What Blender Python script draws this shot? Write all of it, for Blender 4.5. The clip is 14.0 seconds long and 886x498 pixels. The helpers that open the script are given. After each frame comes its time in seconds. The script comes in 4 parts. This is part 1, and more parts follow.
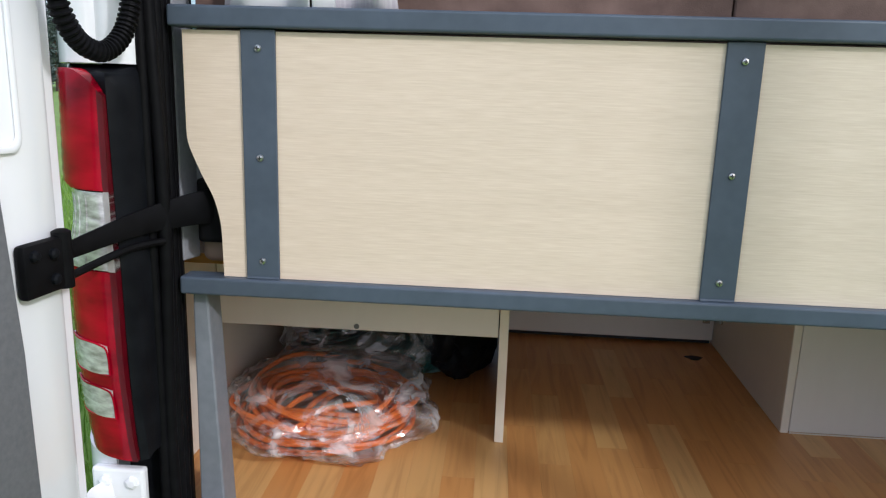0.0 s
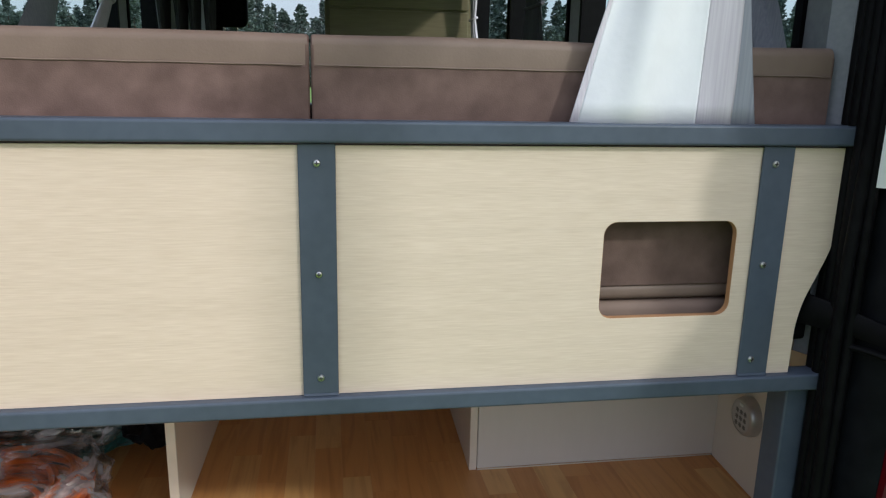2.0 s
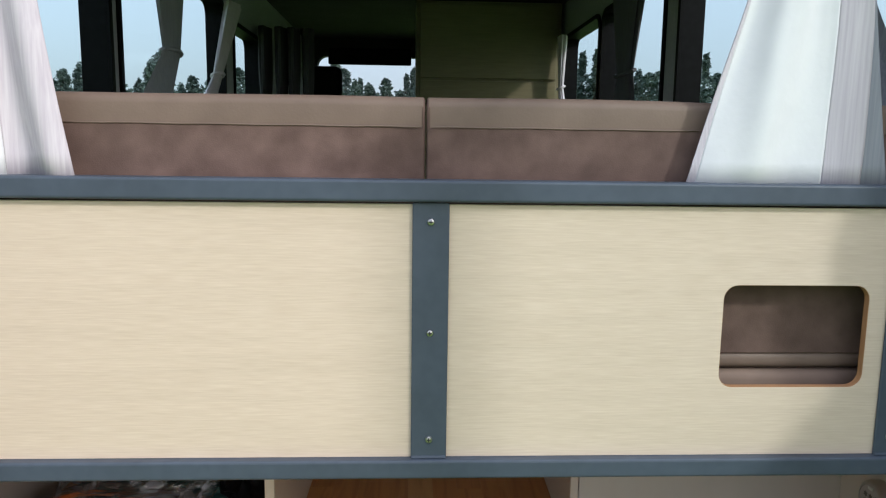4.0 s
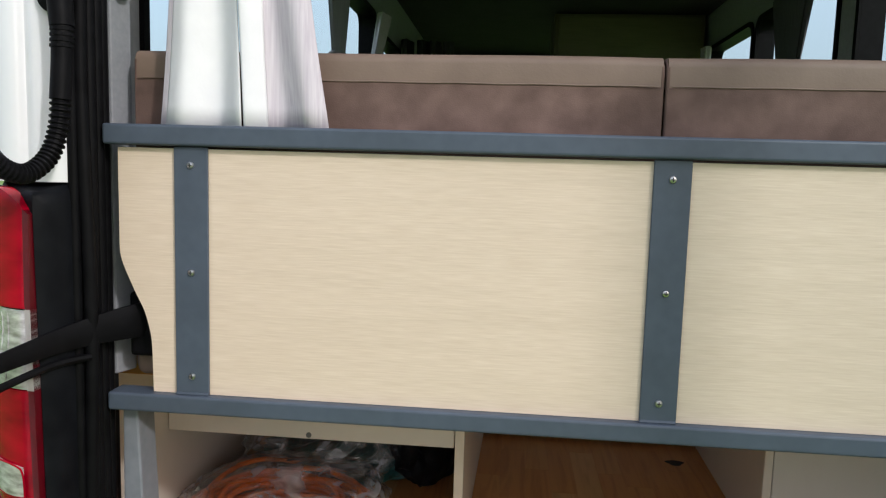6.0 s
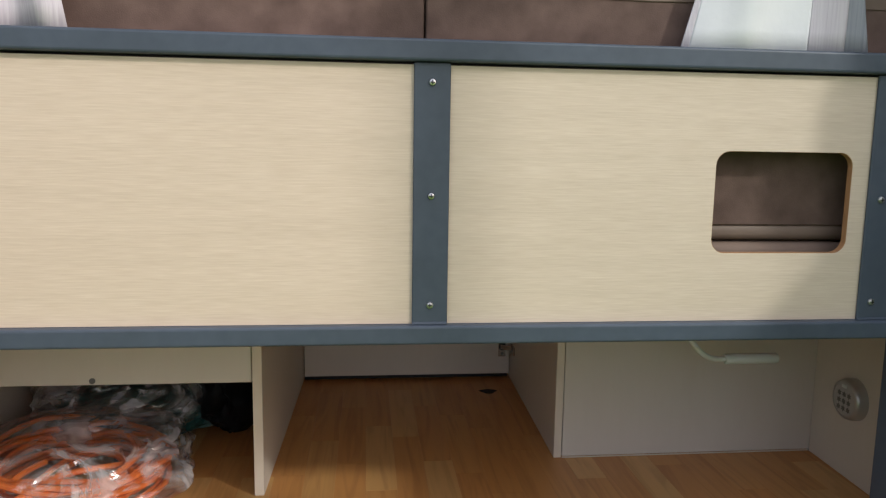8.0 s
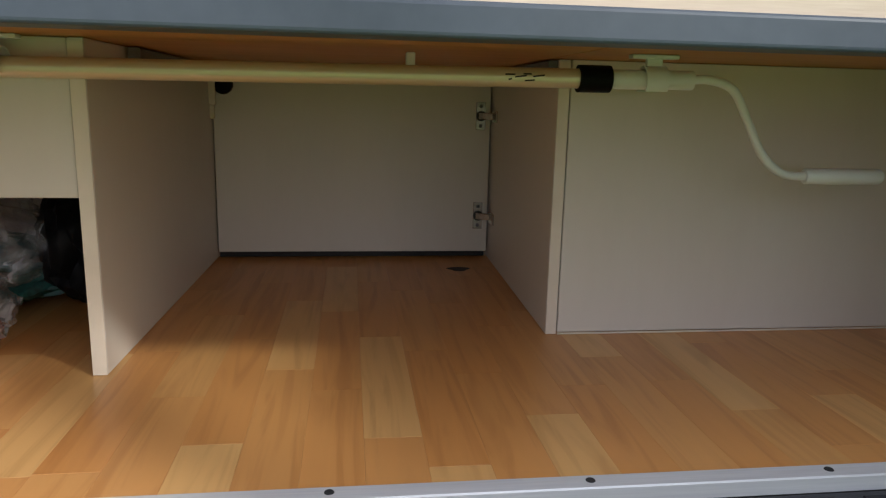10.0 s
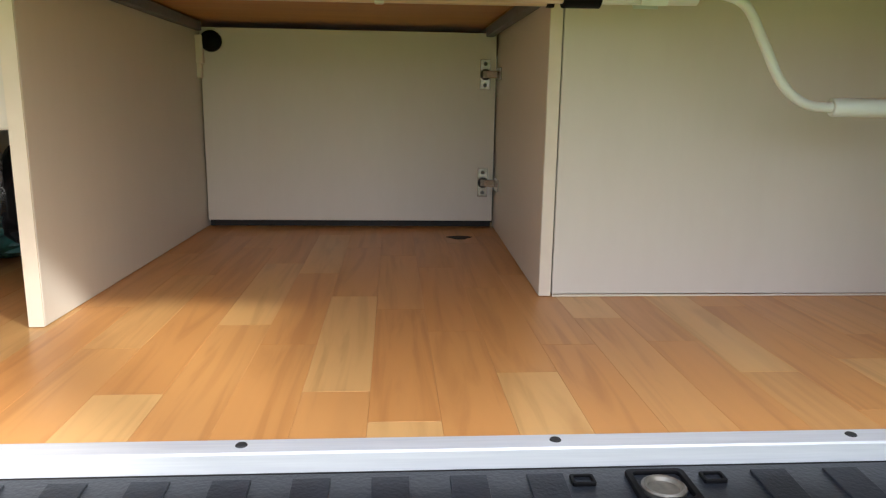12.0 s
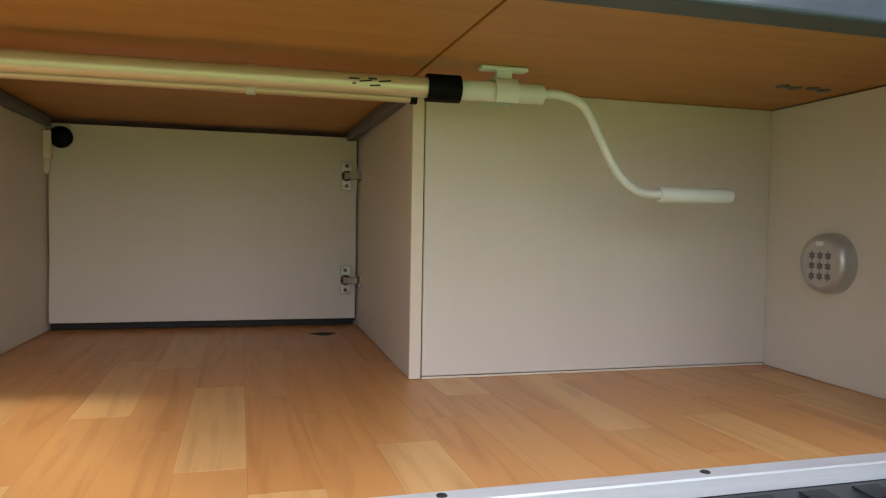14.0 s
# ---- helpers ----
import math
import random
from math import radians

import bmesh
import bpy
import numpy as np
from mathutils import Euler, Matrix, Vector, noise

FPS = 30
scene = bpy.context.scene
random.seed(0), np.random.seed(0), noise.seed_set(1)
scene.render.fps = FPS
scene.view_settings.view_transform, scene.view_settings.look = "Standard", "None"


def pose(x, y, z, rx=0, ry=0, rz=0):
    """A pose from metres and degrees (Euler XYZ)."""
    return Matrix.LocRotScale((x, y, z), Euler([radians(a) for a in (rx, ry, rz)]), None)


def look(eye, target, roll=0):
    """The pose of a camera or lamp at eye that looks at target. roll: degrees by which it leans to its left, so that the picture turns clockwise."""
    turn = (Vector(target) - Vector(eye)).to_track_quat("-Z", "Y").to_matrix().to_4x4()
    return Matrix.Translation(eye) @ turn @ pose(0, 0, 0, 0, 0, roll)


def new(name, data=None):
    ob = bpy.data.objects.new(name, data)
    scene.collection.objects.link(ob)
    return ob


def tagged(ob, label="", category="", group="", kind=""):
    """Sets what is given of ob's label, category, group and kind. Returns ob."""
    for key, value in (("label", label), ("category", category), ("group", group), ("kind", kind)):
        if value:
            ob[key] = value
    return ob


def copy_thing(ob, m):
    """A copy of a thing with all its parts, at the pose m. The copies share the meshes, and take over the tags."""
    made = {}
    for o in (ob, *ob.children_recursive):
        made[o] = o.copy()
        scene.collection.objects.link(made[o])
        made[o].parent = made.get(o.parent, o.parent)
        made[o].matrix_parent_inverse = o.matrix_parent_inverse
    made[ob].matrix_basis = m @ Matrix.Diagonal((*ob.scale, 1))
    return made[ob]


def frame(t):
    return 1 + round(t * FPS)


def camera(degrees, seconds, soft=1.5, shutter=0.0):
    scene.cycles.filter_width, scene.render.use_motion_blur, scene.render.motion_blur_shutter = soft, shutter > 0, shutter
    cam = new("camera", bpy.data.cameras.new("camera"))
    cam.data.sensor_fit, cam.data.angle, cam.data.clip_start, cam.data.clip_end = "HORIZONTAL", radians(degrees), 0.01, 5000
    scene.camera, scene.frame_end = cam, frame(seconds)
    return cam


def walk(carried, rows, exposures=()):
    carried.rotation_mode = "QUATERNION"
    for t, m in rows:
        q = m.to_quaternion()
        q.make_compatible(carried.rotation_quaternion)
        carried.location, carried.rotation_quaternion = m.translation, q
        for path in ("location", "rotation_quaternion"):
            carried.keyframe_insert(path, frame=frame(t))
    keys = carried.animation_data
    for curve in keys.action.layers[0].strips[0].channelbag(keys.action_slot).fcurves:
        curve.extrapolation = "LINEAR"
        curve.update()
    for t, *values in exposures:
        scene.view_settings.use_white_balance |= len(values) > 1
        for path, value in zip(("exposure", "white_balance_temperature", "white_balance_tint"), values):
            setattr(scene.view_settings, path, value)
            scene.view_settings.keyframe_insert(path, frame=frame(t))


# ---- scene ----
cam = camera(63.4, 14.0, soft=1.2)
PATH = [
    (0, (-0.321, -1.008, 1.402), (-0.457, 0.939, 0.968), 1.8),
    (0.2, (-0.316, -0.99, 1.438), (-0.495, 0.951, 0.99), 1.7),
    (0.5, (-0.325, -0.99, 1.468), (-0.487, 0.954, 1.026), 1.8),
    (0.8, (-0.29, -0.991, 1.493), (-0.468, 0.947, 1.033), 1.7),
    (1, (-0.261, -0.995, 1.506), (-0.406, 0.947, 1.048), 1.8),
    (1.2, (-0.213, -0.999, 1.514), (-0.32, 0.946, 1.059), 1.7),
    (1.5, (-0.136, -0.987, 1.521), (-0.081, 0.967, 1.096), 1.4),
    (1.8, (-0.052, -0.965, 1.58), (0.185, 0.954, 1.07), 1.3),
    (2, (0.016, -0.958, 1.562), (0.326, 0.962, 1.097), 1.2),
    (2.2, (0.068, -0.957, 1.554), (0.428, 0.963, 1.123), 1.2),
    (2.5, (0.146, -0.956, 1.557), (0.526, 0.966, 1.157), 1.0),
    (2.7, (0.174, -0.957, 1.552), (0.57, 0.969, 1.187), 0.9),
    (3, (0.173, -0.945, 1.551), (0.548, 0.99, 1.211), 0.7),
    (3.2, (0.128, -0.935, 1.553), (0.512, 0.999, 1.217), 0.9),
    (3.5, (0.052, -0.919, 1.563), (0.432, 1.015, 1.225), 0.9),
    (3.7, (0.016, -0.926, 1.556), (0.326, 1.024, 1.24), 0.9),
    (4, (-0.029, -0.948, 1.55), (0.066, 1.029, 1.264), 0.8),
    (4.2, (-0.06, -0.939, 1.57), (-0.065, 1.036, 1.254), 0.9),
    (6.3, (-0.229, -0.976, 1.422), (-0.417, 1.004, 1.209), 1.7),
    (6.5, (-0.24, -0.978, 1.402), (-0.421, 1.003, 1.186), 1.7),
    (7, (-0.175, -0.986, 1.379), (-0.264, 0.999, 1.147), 1.6),
    (7.5, (-0.122, -0.975, 1.388), (-0.04, 1.006, 1.128), 1.4),
    (8, (-0.087, -0.974, 1.363), (0.125, 0.995, 1.085), 0.9),
    (8.5, (-0.037, -0.935, 1.315), (0.342, 1.003, 0.998), 0.8),
    (9, (0.005, -0.807, 1.246), (0.439, 1.109, 0.87), 1.0),
    (9.2, (0.026, -0.712, 1.189), (0.453, 1.202, 0.797), 1.1),
    (11.3, (0.01, -0.499, 1.005), (-0.019, 1.458, 0.593), 1.5),
    (11.5, (0.024, -0.498, 1.008), (0.004, 1.459, 0.597), 1.4),
    (12, (0.116, -0.472, 0.961), (0.257, 1.482, 0.56), 0.9),
    (12.5, (0.165, -0.487, 0.949), (0.626, 1.419, 0.556), 0.7),
    (13, (0.137, -0.51, 0.931), (0.664, 1.404, 0.681), 0.9),
    (13.5, (0.109, -0.506, 0.928), (0.652, 1.415, 0.81), 0.9),
    (14, (0.088, -0.498, 0.917), (0.634, 1.425, 0.851), 1.0),
]
walk(cam, [(t, look(eye, target, roll)) for t, eye, target, roll in PATH],
     [(0.0, 0.0, 5650, 14), (0.5, -0.18, 5650, 14), (1.5, -0.1, 5800, 15), (3.0, 0.05, 5900, 14), (4.2, 0.05, 5900, 14), (8.0, -0.17, 6250, 16), (9.2, -0.14, 6300, 17), (11.3, 1.2, 6150, 14), (12.0, 1.38, 6150, 14), (12.7, 1.58, 6200, 15), (14.0, 1.22, 6250, 17)])

# The middle post of the bed frame stands at x = 0, the front of the plywood at y = 0, the load floor at z = 0.70.

# ---- light ----
SUN_EL, SUN_AZ = 30.5, 133.0
world = bpy.data.worlds.new("sky")
scene.world = world
world.use_nodes = True
wn, wl = world.node_tree.nodes, world.node_tree.links
wbg = wn["Background"]
wsky = wn.new("ShaderNodeTexSky")
wsky.sky_type, wsky.sun_disc = "NISHITA", False
wsky.sun_elevation, wsky.sun_rotation = radians(SUN_EL), radians(SUN_AZ)
wsky.dust_density, wsky.air_density, wsky.ozone_density = 4.0, 1.2, 1.0
wmix = wn.new("ShaderNodeMix")
wmix.data_type = "RGBA"
wmix.inputs["Factor"].default_value = 0.6
# overcast: about three times as bright overhead as at the horizon
wdir, wsep, wgrad, wscale = wn.new("ShaderNodeTexCoord"), wn.new("ShaderNodeSeparateXYZ"), wn.new("ShaderNodeMapRange"), wn.new("ShaderNodeVectorMath")
wl.new(wdir.outputs["Generated"], wsep.inputs[0])
wgrad.inputs["To Min"].default_value, wgrad.inputs["To Max"].default_value = 0.62, 1.75
wl.new(wsep.outputs["Z"], wgrad.inputs["Value"])
wscale.operation = "SCALE"
wscale.inputs[0].default_value = (8.8, 9.2, 9.9)
wl.new(wgrad.outputs[0], wscale.inputs["Scale"])
wl.new(wscale.outputs[0], wmix.inputs["B"])
wl.new(wsky.outputs[0], wmix.inputs["A"])
wl.new(wmix.outputs["Result"], wbg.inputs["Color"])
wbg.inputs["Strength"].default_value = 0.145
sun = new("sun", bpy.data.lights.new("sun", "SUN"))
sun.data.energy, sun.data.angle, sun.data.color = 1.9, radians(4), (1.0, 0.94, 0.84)
az, el = radians(SUN_AZ), radians(SUN_EL)
sun.matrix_world = look((math.sin(az) * math.cos(el) * 20, math.cos(az) * math.cos(el) * 20, math.sin(el) * 20), (0, 0, 0))


# ---- materials ----
def rgb(c):
    return (*c, 1)


def mat(name, a, b=None, rough=0.5, metal=0.0, scale=8.0, stretch=(1, 1, 1), bump=0.0, bump_scale=None, dirt=0.0, vary=0.0, spec=0.5, coat=0.0):
    """A surface with two scales of variation: grain between the colours a and b, and broad stains."""
    m = bpy.data.materials.new(name)
    m.use_nodes = True
    n, l = m.node_tree.nodes, m.node_tree.links
    p = n["Principled BSDF"]
    p.inputs["Roughness"].default_value, p.inputs["Metallic"].default_value = rough, metal
    p.inputs["Specular IOR Level"].default_value = spec
    p.inputs["Coat Weight"].default_value = coat
    b = b or tuple(0.86 * c for c in a)
    geo, mp = n.new("ShaderNodeNewGeometry"), n.new("ShaderNodeMapping")
    mp.inputs["Scale"].default_value = stretch
    l.new(geo.outputs["Position"], mp.inputs["Vector"])
    fine, broad, ramp = n.new("ShaderNodeTexNoise"), n.new("ShaderNodeTexNoise"), n.new("ShaderNodeValToRGB")
    fine.inputs["Scale"].default_value, fine.inputs["Detail"].default_value = scale, 6
    broad.inputs["Scale"].default_value, broad.inputs["Detail"].default_value = scale * 0.13, 3
    l.new(mp.outputs[0], fine.inputs["Vector"])
    l.new(mp.outputs[0], broad.inputs["Vector"])
    ramp.color_ramp.elements[0].color, ramp.color_ramp.elements[1].color = rgb(a), rgb(b)
    ramp.color_ramp.elements[0].position, ramp.color_ramp.elements[1].position = 0.3, 0.7
    l.new(fine.outputs[0], ramp.inputs[0])
    col = ramp.outputs[0]
    mixd = n.new("ShaderNodeMix")
    mixd.data_type, mixd.blend_type = "RGBA", "MULTIPLY"
    mixd.inputs["Factor"].default_value = dirt
    l.new(col, mixd.inputs["A"])
    dr = n.new("ShaderNodeValToRGB")
    dr.color_ramp.elements[0].position, dr.color_ramp.elements[1].position = 0.35, 0.6
    dr.color_ramp.elements[0].color = (0.55, 0.52, 0.47, 1)
    l.new(broad.outputs[0], dr.inputs[0])
    l.new(dr.outputs[0], mixd.inputs["B"])
    col = mixd.outputs["Result"]
    if vary:
        oi, hsv, mr = n.new("ShaderNodeObjectInfo"), n.new("ShaderNodeHueSaturation"), n.new("ShaderNodeMapRange")
        mr.inputs["To Min"].default_value, mr.inputs["To Max"].default_value = 1 - vary, 1 + vary
        l.new(oi.outputs["Random"], mr.inputs["Value"])
        l.new(mr.outputs[0], hsv.inputs["Value"])
        l.new(col, hsv.inputs["Color"])
        col = hsv.outputs[0]
    l.new(col, p.inputs["Base Color"])
    rr = n.new("ShaderNodeMapRange")
    rr.inputs["To Min"].default_value, rr.inputs["To Max"].default_value = rough * 0.85, min(1, rough * 1.15)
    l.new(broad.outputs[0], rr.inputs["Value"])
    l.new(rr.outputs[0], p.inputs["Roughness"])
    if bump:
        bp, src = n.new("ShaderNodeBump"), fine
        if bump_scale:
            src = n.new("ShaderNodeTexNoise")
            src.inputs["Scale"].default_value, src.inputs["Detail"].default_value = bump_scale, 4
            l.new(mp.outputs[0], src.inputs["Vector"])
        bp.inputs["Strength"].default_value, bp.inputs["Distance"].default_value = bump, 0.002
        l.new(src.outputs[0], bp.inputs["Height"])
        l.new(bp.outputs[0], p.inputs["Normal"])
    return m


def clear(name, tint, gloss=0.12, edge=0.35, rough=0.05, bump=0.0, bump_scale=40.0, milk_glint=0.0):
    """Clear film or tinted pane: light goes straight through, with a mirror sheen on it."""
    m = bpy.data.materials.new(name)
    m.use_nodes = True
    n, l = m.node_tree.nodes, m.node_tree.links
    n.remove(n["Principled BSDF"])
    tr, gl, mx, fr = n.new("ShaderNodeBsdfTransparent"), n.new("ShaderNodeBsdfGlossy"), n.new("ShaderNodeMixShader"), n.new("ShaderNodeLayerWeight")
    tr.inputs[0].default_value = rgb(tint)
    gl.inputs["Roughness"].default_value = rough
    pw, ad = n.new("ShaderNodeMath"), n.new("ShaderNodeMath")
    pw.operation = "POWER"
    pw.inputs[1].default_value = 4.0
    l.new(fr.outputs["Facing"], pw.inputs[0])
    ad.operation, ad.use_clamp = "MULTIPLY_ADD", True
    ad.inputs[1].default_value, ad.inputs[2].default_value = edge, gloss
    l.new(pw.outputs[0], ad.inputs[0])
    l.new(ad.outputs[0], mx.inputs[0])
    first = tr.outputs[0]
    # white noise patches: cloudy film, plus crease highlights put in as colour
    if milk_glint:
        df, m2 = n.new("ShaderNodeBsdfDiffuse"), n.new("ShaderNodeMixShader")
        df.inputs[0].default_value = (0.85, 0.85, 0.85, 1)
        pn, pr, pg = n.new("ShaderNodeTexNoise"), n.new("ShaderNodeMapRange"), n.new("ShaderNodeNewGeometry")
        pn.inputs["Scale"].default_value, pn.inputs["Detail"].default_value, pn.inputs["Distortion"].default_value = 9, 5, 2.2
        l.new(pg.outputs["Position"], pn.inputs["Vector"])
        pr.inputs["From Min"].default_value, pr.inputs["From Max"].default_value = 0.44, 0.74
        pr.inputs["To Min"].default_value, pr.inputs["To Max"].default_value = 0.02, milk_glint
        l.new(pn.outputs[0], pr.inputs["Value"])
        l.new(pr.outputs[0], m2.inputs[0])
        l.new(tr.outputs[0], m2.inputs[1])
        l.new(df.outputs[0], m2.inputs[2])
        first = m2.outputs[0]
    l.new(first, mx.inputs[1])
    l.new(gl.outputs[0], mx.inputs[2])
    l.new(mx.outputs[0], n["Material Output"].inputs[0])
    if bump:
        geo, ns, bp = n.new("ShaderNodeNewGeometry"), n.new("ShaderNodeTexNoise"), n.new("ShaderNodeBump")
        ns.inputs["Scale"].default_value, ns.inputs["Detail"].default_value, ns.inputs["Distortion"].default_value = bump_scale, 2, 2.6
        l.new(geo.outputs["Position"], ns.inputs["Vector"])
        l.new(ns.outputs[0], bp.inputs["Height"])
        bp.inputs["Strength"].default_value, bp.inputs["Distance"].default_value = bump, 0.012
        l.new(bp.outputs[0], gl.inputs["Normal"])
        l.new(bp.outputs[0], fr.inputs["Normal"])
    return m


M_ASH = mat("ash_laminate", (0.735, 0.610, 0.478), (0.650, 0.522, 0.395), rough=0.40, scale=1.8, stretch=(13, 2, 260), bump=0.10, dirt=0.10)
M_ASH_EDGE = mat("ash_edge", (0.50, 0.27, 0.12), (0.40, 0.20, 0.09), rough=0.6, scale=30, stretch=(1, 20, 1))
M_STEEL = mat("grey_blue_paint", (0.070, 0.090, 0.120), (0.060, 0.078, 0.106), rough=0.48, scale=60, bump=0.08, dirt=0.25)
# paler copy of the frame paint, with sunlight put into its colour
M_LEG_LIT = mat("sunlit_grey_blue_paint", (0.20, 0.212, 0.235), (0.165, 0.178, 0.20), rough=0.45, scale=60, bump=0.08, dirt=0.2)
M_SCREW = mat("zinc_screw", (0.62, 0.62, 0.60), (0.45, 0.45, 0.44), rough=0.28, metal=1.0, scale=200)
M_SCREWD = mat("dull_zinc", (0.30, 0.28, 0.24), (0.16, 0.15, 0.13), rough=0.45, metal=0.8, scale=90)
M_DARK = mat("dark_slot", (0.02, 0.02, 0.02), rough=0.7)
M_CREAM = mat("cream_laminate", (0.668, 0.622, 0.545), (0.658, 0.611, 0.534), rough=0.48, scale=9.0, stretch=(8, 8, 2), bump=0.02, bump_scale=120, dirt=0.05)
M_CREAM_EDGE = mat("cream_edge_band", (0.74, 0.66, 0.54), (0.68, 0.60, 0.48), rough=0.5, scale=20)
M_PLY = mat("bed_board_ply", (0.51, 0.240, 0.058), (0.43, 0.190, 0.042), rough=0.5, scale=3.0, stretch=(1.2, 14, 1), bump=0.03, dirt=0.15)
M_SUEDE = mat("brown_suede", (0.190, 0.126, 0.104), (0.118, 0.077, 0.064), rough=0.9, scale=26, bump=0.25, bump_scale=500, dirt=0.5, spec=0.2)
M_BAND = mat("brown_vinyl_band", (0.205, 0.145, 0.108), (0.175, 0.122, 0.090), rough=0.62, scale=20, bump=0.15, bump_scale=300, dirt=0.2)
M_CUSH2 = mat("tan_cushion", (0.255, 0.178, 0.130), (0.215, 0.150, 0.110), rough=0.75, scale=20)
M_CURT = mat("white_curtain", (0.78, 0.78, 0.79), (0.74, 0.74, 0.755), rough=0.8, scale=25, bump=0.12, bump_scale=120, spec=0.2)
M_CURT2 = mat("mauve_curtain", (0.52, 0.47, 0.52), (0.64, 0.60, 0.63), rough=0.85, scale=3, stretch=(90, 90, 2), bump=0.3, spec=0.2)
M_CURT3 = mat("grey_curtain", (0.27, 0.28, 0.32), (0.35, 0.36, 0.40), rough=0.85, scale=3, stretch=(80, 80, 2), bump=0.3, spec=0.2)
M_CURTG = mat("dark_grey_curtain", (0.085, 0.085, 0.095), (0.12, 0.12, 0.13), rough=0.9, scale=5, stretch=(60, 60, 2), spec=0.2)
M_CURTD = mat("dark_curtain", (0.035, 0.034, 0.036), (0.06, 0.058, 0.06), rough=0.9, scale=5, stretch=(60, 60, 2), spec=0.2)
M_WHITE = mat("white_car_paint", (0.84, 0.85, 0.865), (0.81, 0.82, 0.84), rough=0.22, scale=5, dirt=0.06, coat=0.6)
M_TRIM = mat("grey_door_trim", (0.16, 0.165, 0.175), (0.13, 0.135, 0.145), rough=0.7, scale=150, bump=0.2)
M_PILLAR = mat("grey_pillar_trim", (0.25, 0.26, 0.28), (0.21, 0.22, 0.24), rough=0.6, scale=120, bump=0.1)
M_RUBBER = mat("black_rubber", (0.003, 0.003, 0.0035), (0.006, 0.006, 0.007), rough=0.5, scale=40, dirt=0.3, spec=0.08)
M_PLASTIC = mat("black_plastic", (0.004, 0.0045, 0.006), (0.008, 0.009, 0.011), rough=0.52, scale=30, bump=0.15, bump_scale=250, dirt=0.3, spec=0.08)
M_STEP = mat("step_plastic", (0.009, 0.011, 0.015), (0.022, 0.026, 0.033), rough=0.38, scale=9, bump=0.2, bump_scale=300, dirt=0.4, spec=0.35)
M_ALU = mat("aluminium_angle", (0.70, 0.72, 0.73), (0.61, 0.63, 0.65), rough=0.42, metal=0.25, scale=6, stretch=(2, 60, 60), dirt=0.15)
M_RED = mat("red_lens", (0.46, 0.0010, 0.018), (0.17, 0.0003, 0.007), rough=0.16, scale=1.0, stretch=(10, 10, 26), bump=0.12, coat=0.08, spec=0.18)
M_REDRIM = mat("dark_red_rim", (0.10, 0.0006, 0.006), (0.07, 0.0004, 0.004), rough=0.3, scale=40)
M_LENS = mat("clear_lens", (0.34, 0.33, 0.32), (0.86, 0.86, 0.86), rough=0.14, metal=0.35, scale=2, stretch=(22, 22, 60), bump=0.5, coat=0.8)
M_SILVER = mat("silver_plastic", (0.52, 0.50, 0.48), (0.46, 0.45, 0.43), rough=0.35, metal=0.5, scale=60)
M_HOLE = mat("grille_hole", (0.15, 0.145, 0.14), rough=0.6)
M_ENAMEL = mat("white_enamel", (0.74, 0.77, 0.74), (0.68, 0.71, 0.68), rough=0.35, scale=30)
M_POLE = mat("anodised_pole", (0.70, 0.61, 0.45), (0.63, 0.54, 0.39), rough=0.32, metal=0.4, scale=8, stretch=(1, 40, 40))
M_NICKEL = mat("nickel", (0.62, 0.60, 0.56), (0.44, 0.42, 0.39), rough=0.26, metal=0.85, scale=80)
M_CORD = mat("orange_cord", (0.85, 0.22, 0.03), (0.75, 0.15, 0.02), rough=0.42, scale=60, dirt=0.1)
M_NET = mat("teal_netting", (0.006, 0.085, 0.072), (0.005, 0.03, 0.028), rough=0.6, scale=120)
M_BLACKBAG = mat("black_bag", (0.004, 0.004, 0.005), (0.007, 0.007, 0.008), rough=0.6, scale=30, spec=0.15)
M_FILM = clear("plastic_film", (0.97, 0.97, 0.97), gloss=0.10, edge=0.55, rough=0.12, bump=0.8, bump_scale=9, milk_glint=0.70)
M_GLASS = clear("tinted_glass", (0.87, 0.95, 0.945), gloss=0.01, edge=0.12)
M_SCREEN = clear("windscreen_glass", (0.93, 0.97, 0.97), gloss=0.01, edge=0.12)
M_HEAD = mat("dark_headlining", (0.035, 0.033, 0.030), (0.05, 0.047, 0.043), rough=0.95, scale=60)
M_INNER = mat("grey_wall_lining", (0.34, 0.35, 0.36), (0.29, 0.30, 0.31), rough=0.85, scale=60)
M_OLIVE = mat("olive_wardrobe", (0.17, 0.145, 0.075), (0.14, 0.12, 0.06), rough=0.5, scale=3, stretch=(3, 3, 40))
M_SOIL = mat("meadow", (0.10, 0.185, 0.022), (0.165, 0.26, 0.040), rough=0.95, scale=3.5, bump=0.6, dirt=0.35)
M_BLADE = mat("grass_blade", (0.10, 0.22, 0.018), (0.20, 0.33, 0.04), rough=0.6, scale=6)
# distance haze is put into this colour: paler and bluer green
M_NEEDLE_HAZY = mat("hazy_needles", (0.058, 0.088, 0.078), (0.100, 0.132, 0.112), rough=0.9, scale=1.2)
M_BARK = mat("bark", (0.09, 0.065, 0.045), (0.05, 0.035, 0.025), rough=0.95, scale=8)
M_SHED = mat("pale_metal_sheet", (0.62, 0.63, 0.64), (0.54, 0.55, 0.56), rough=0.6, scale=3)


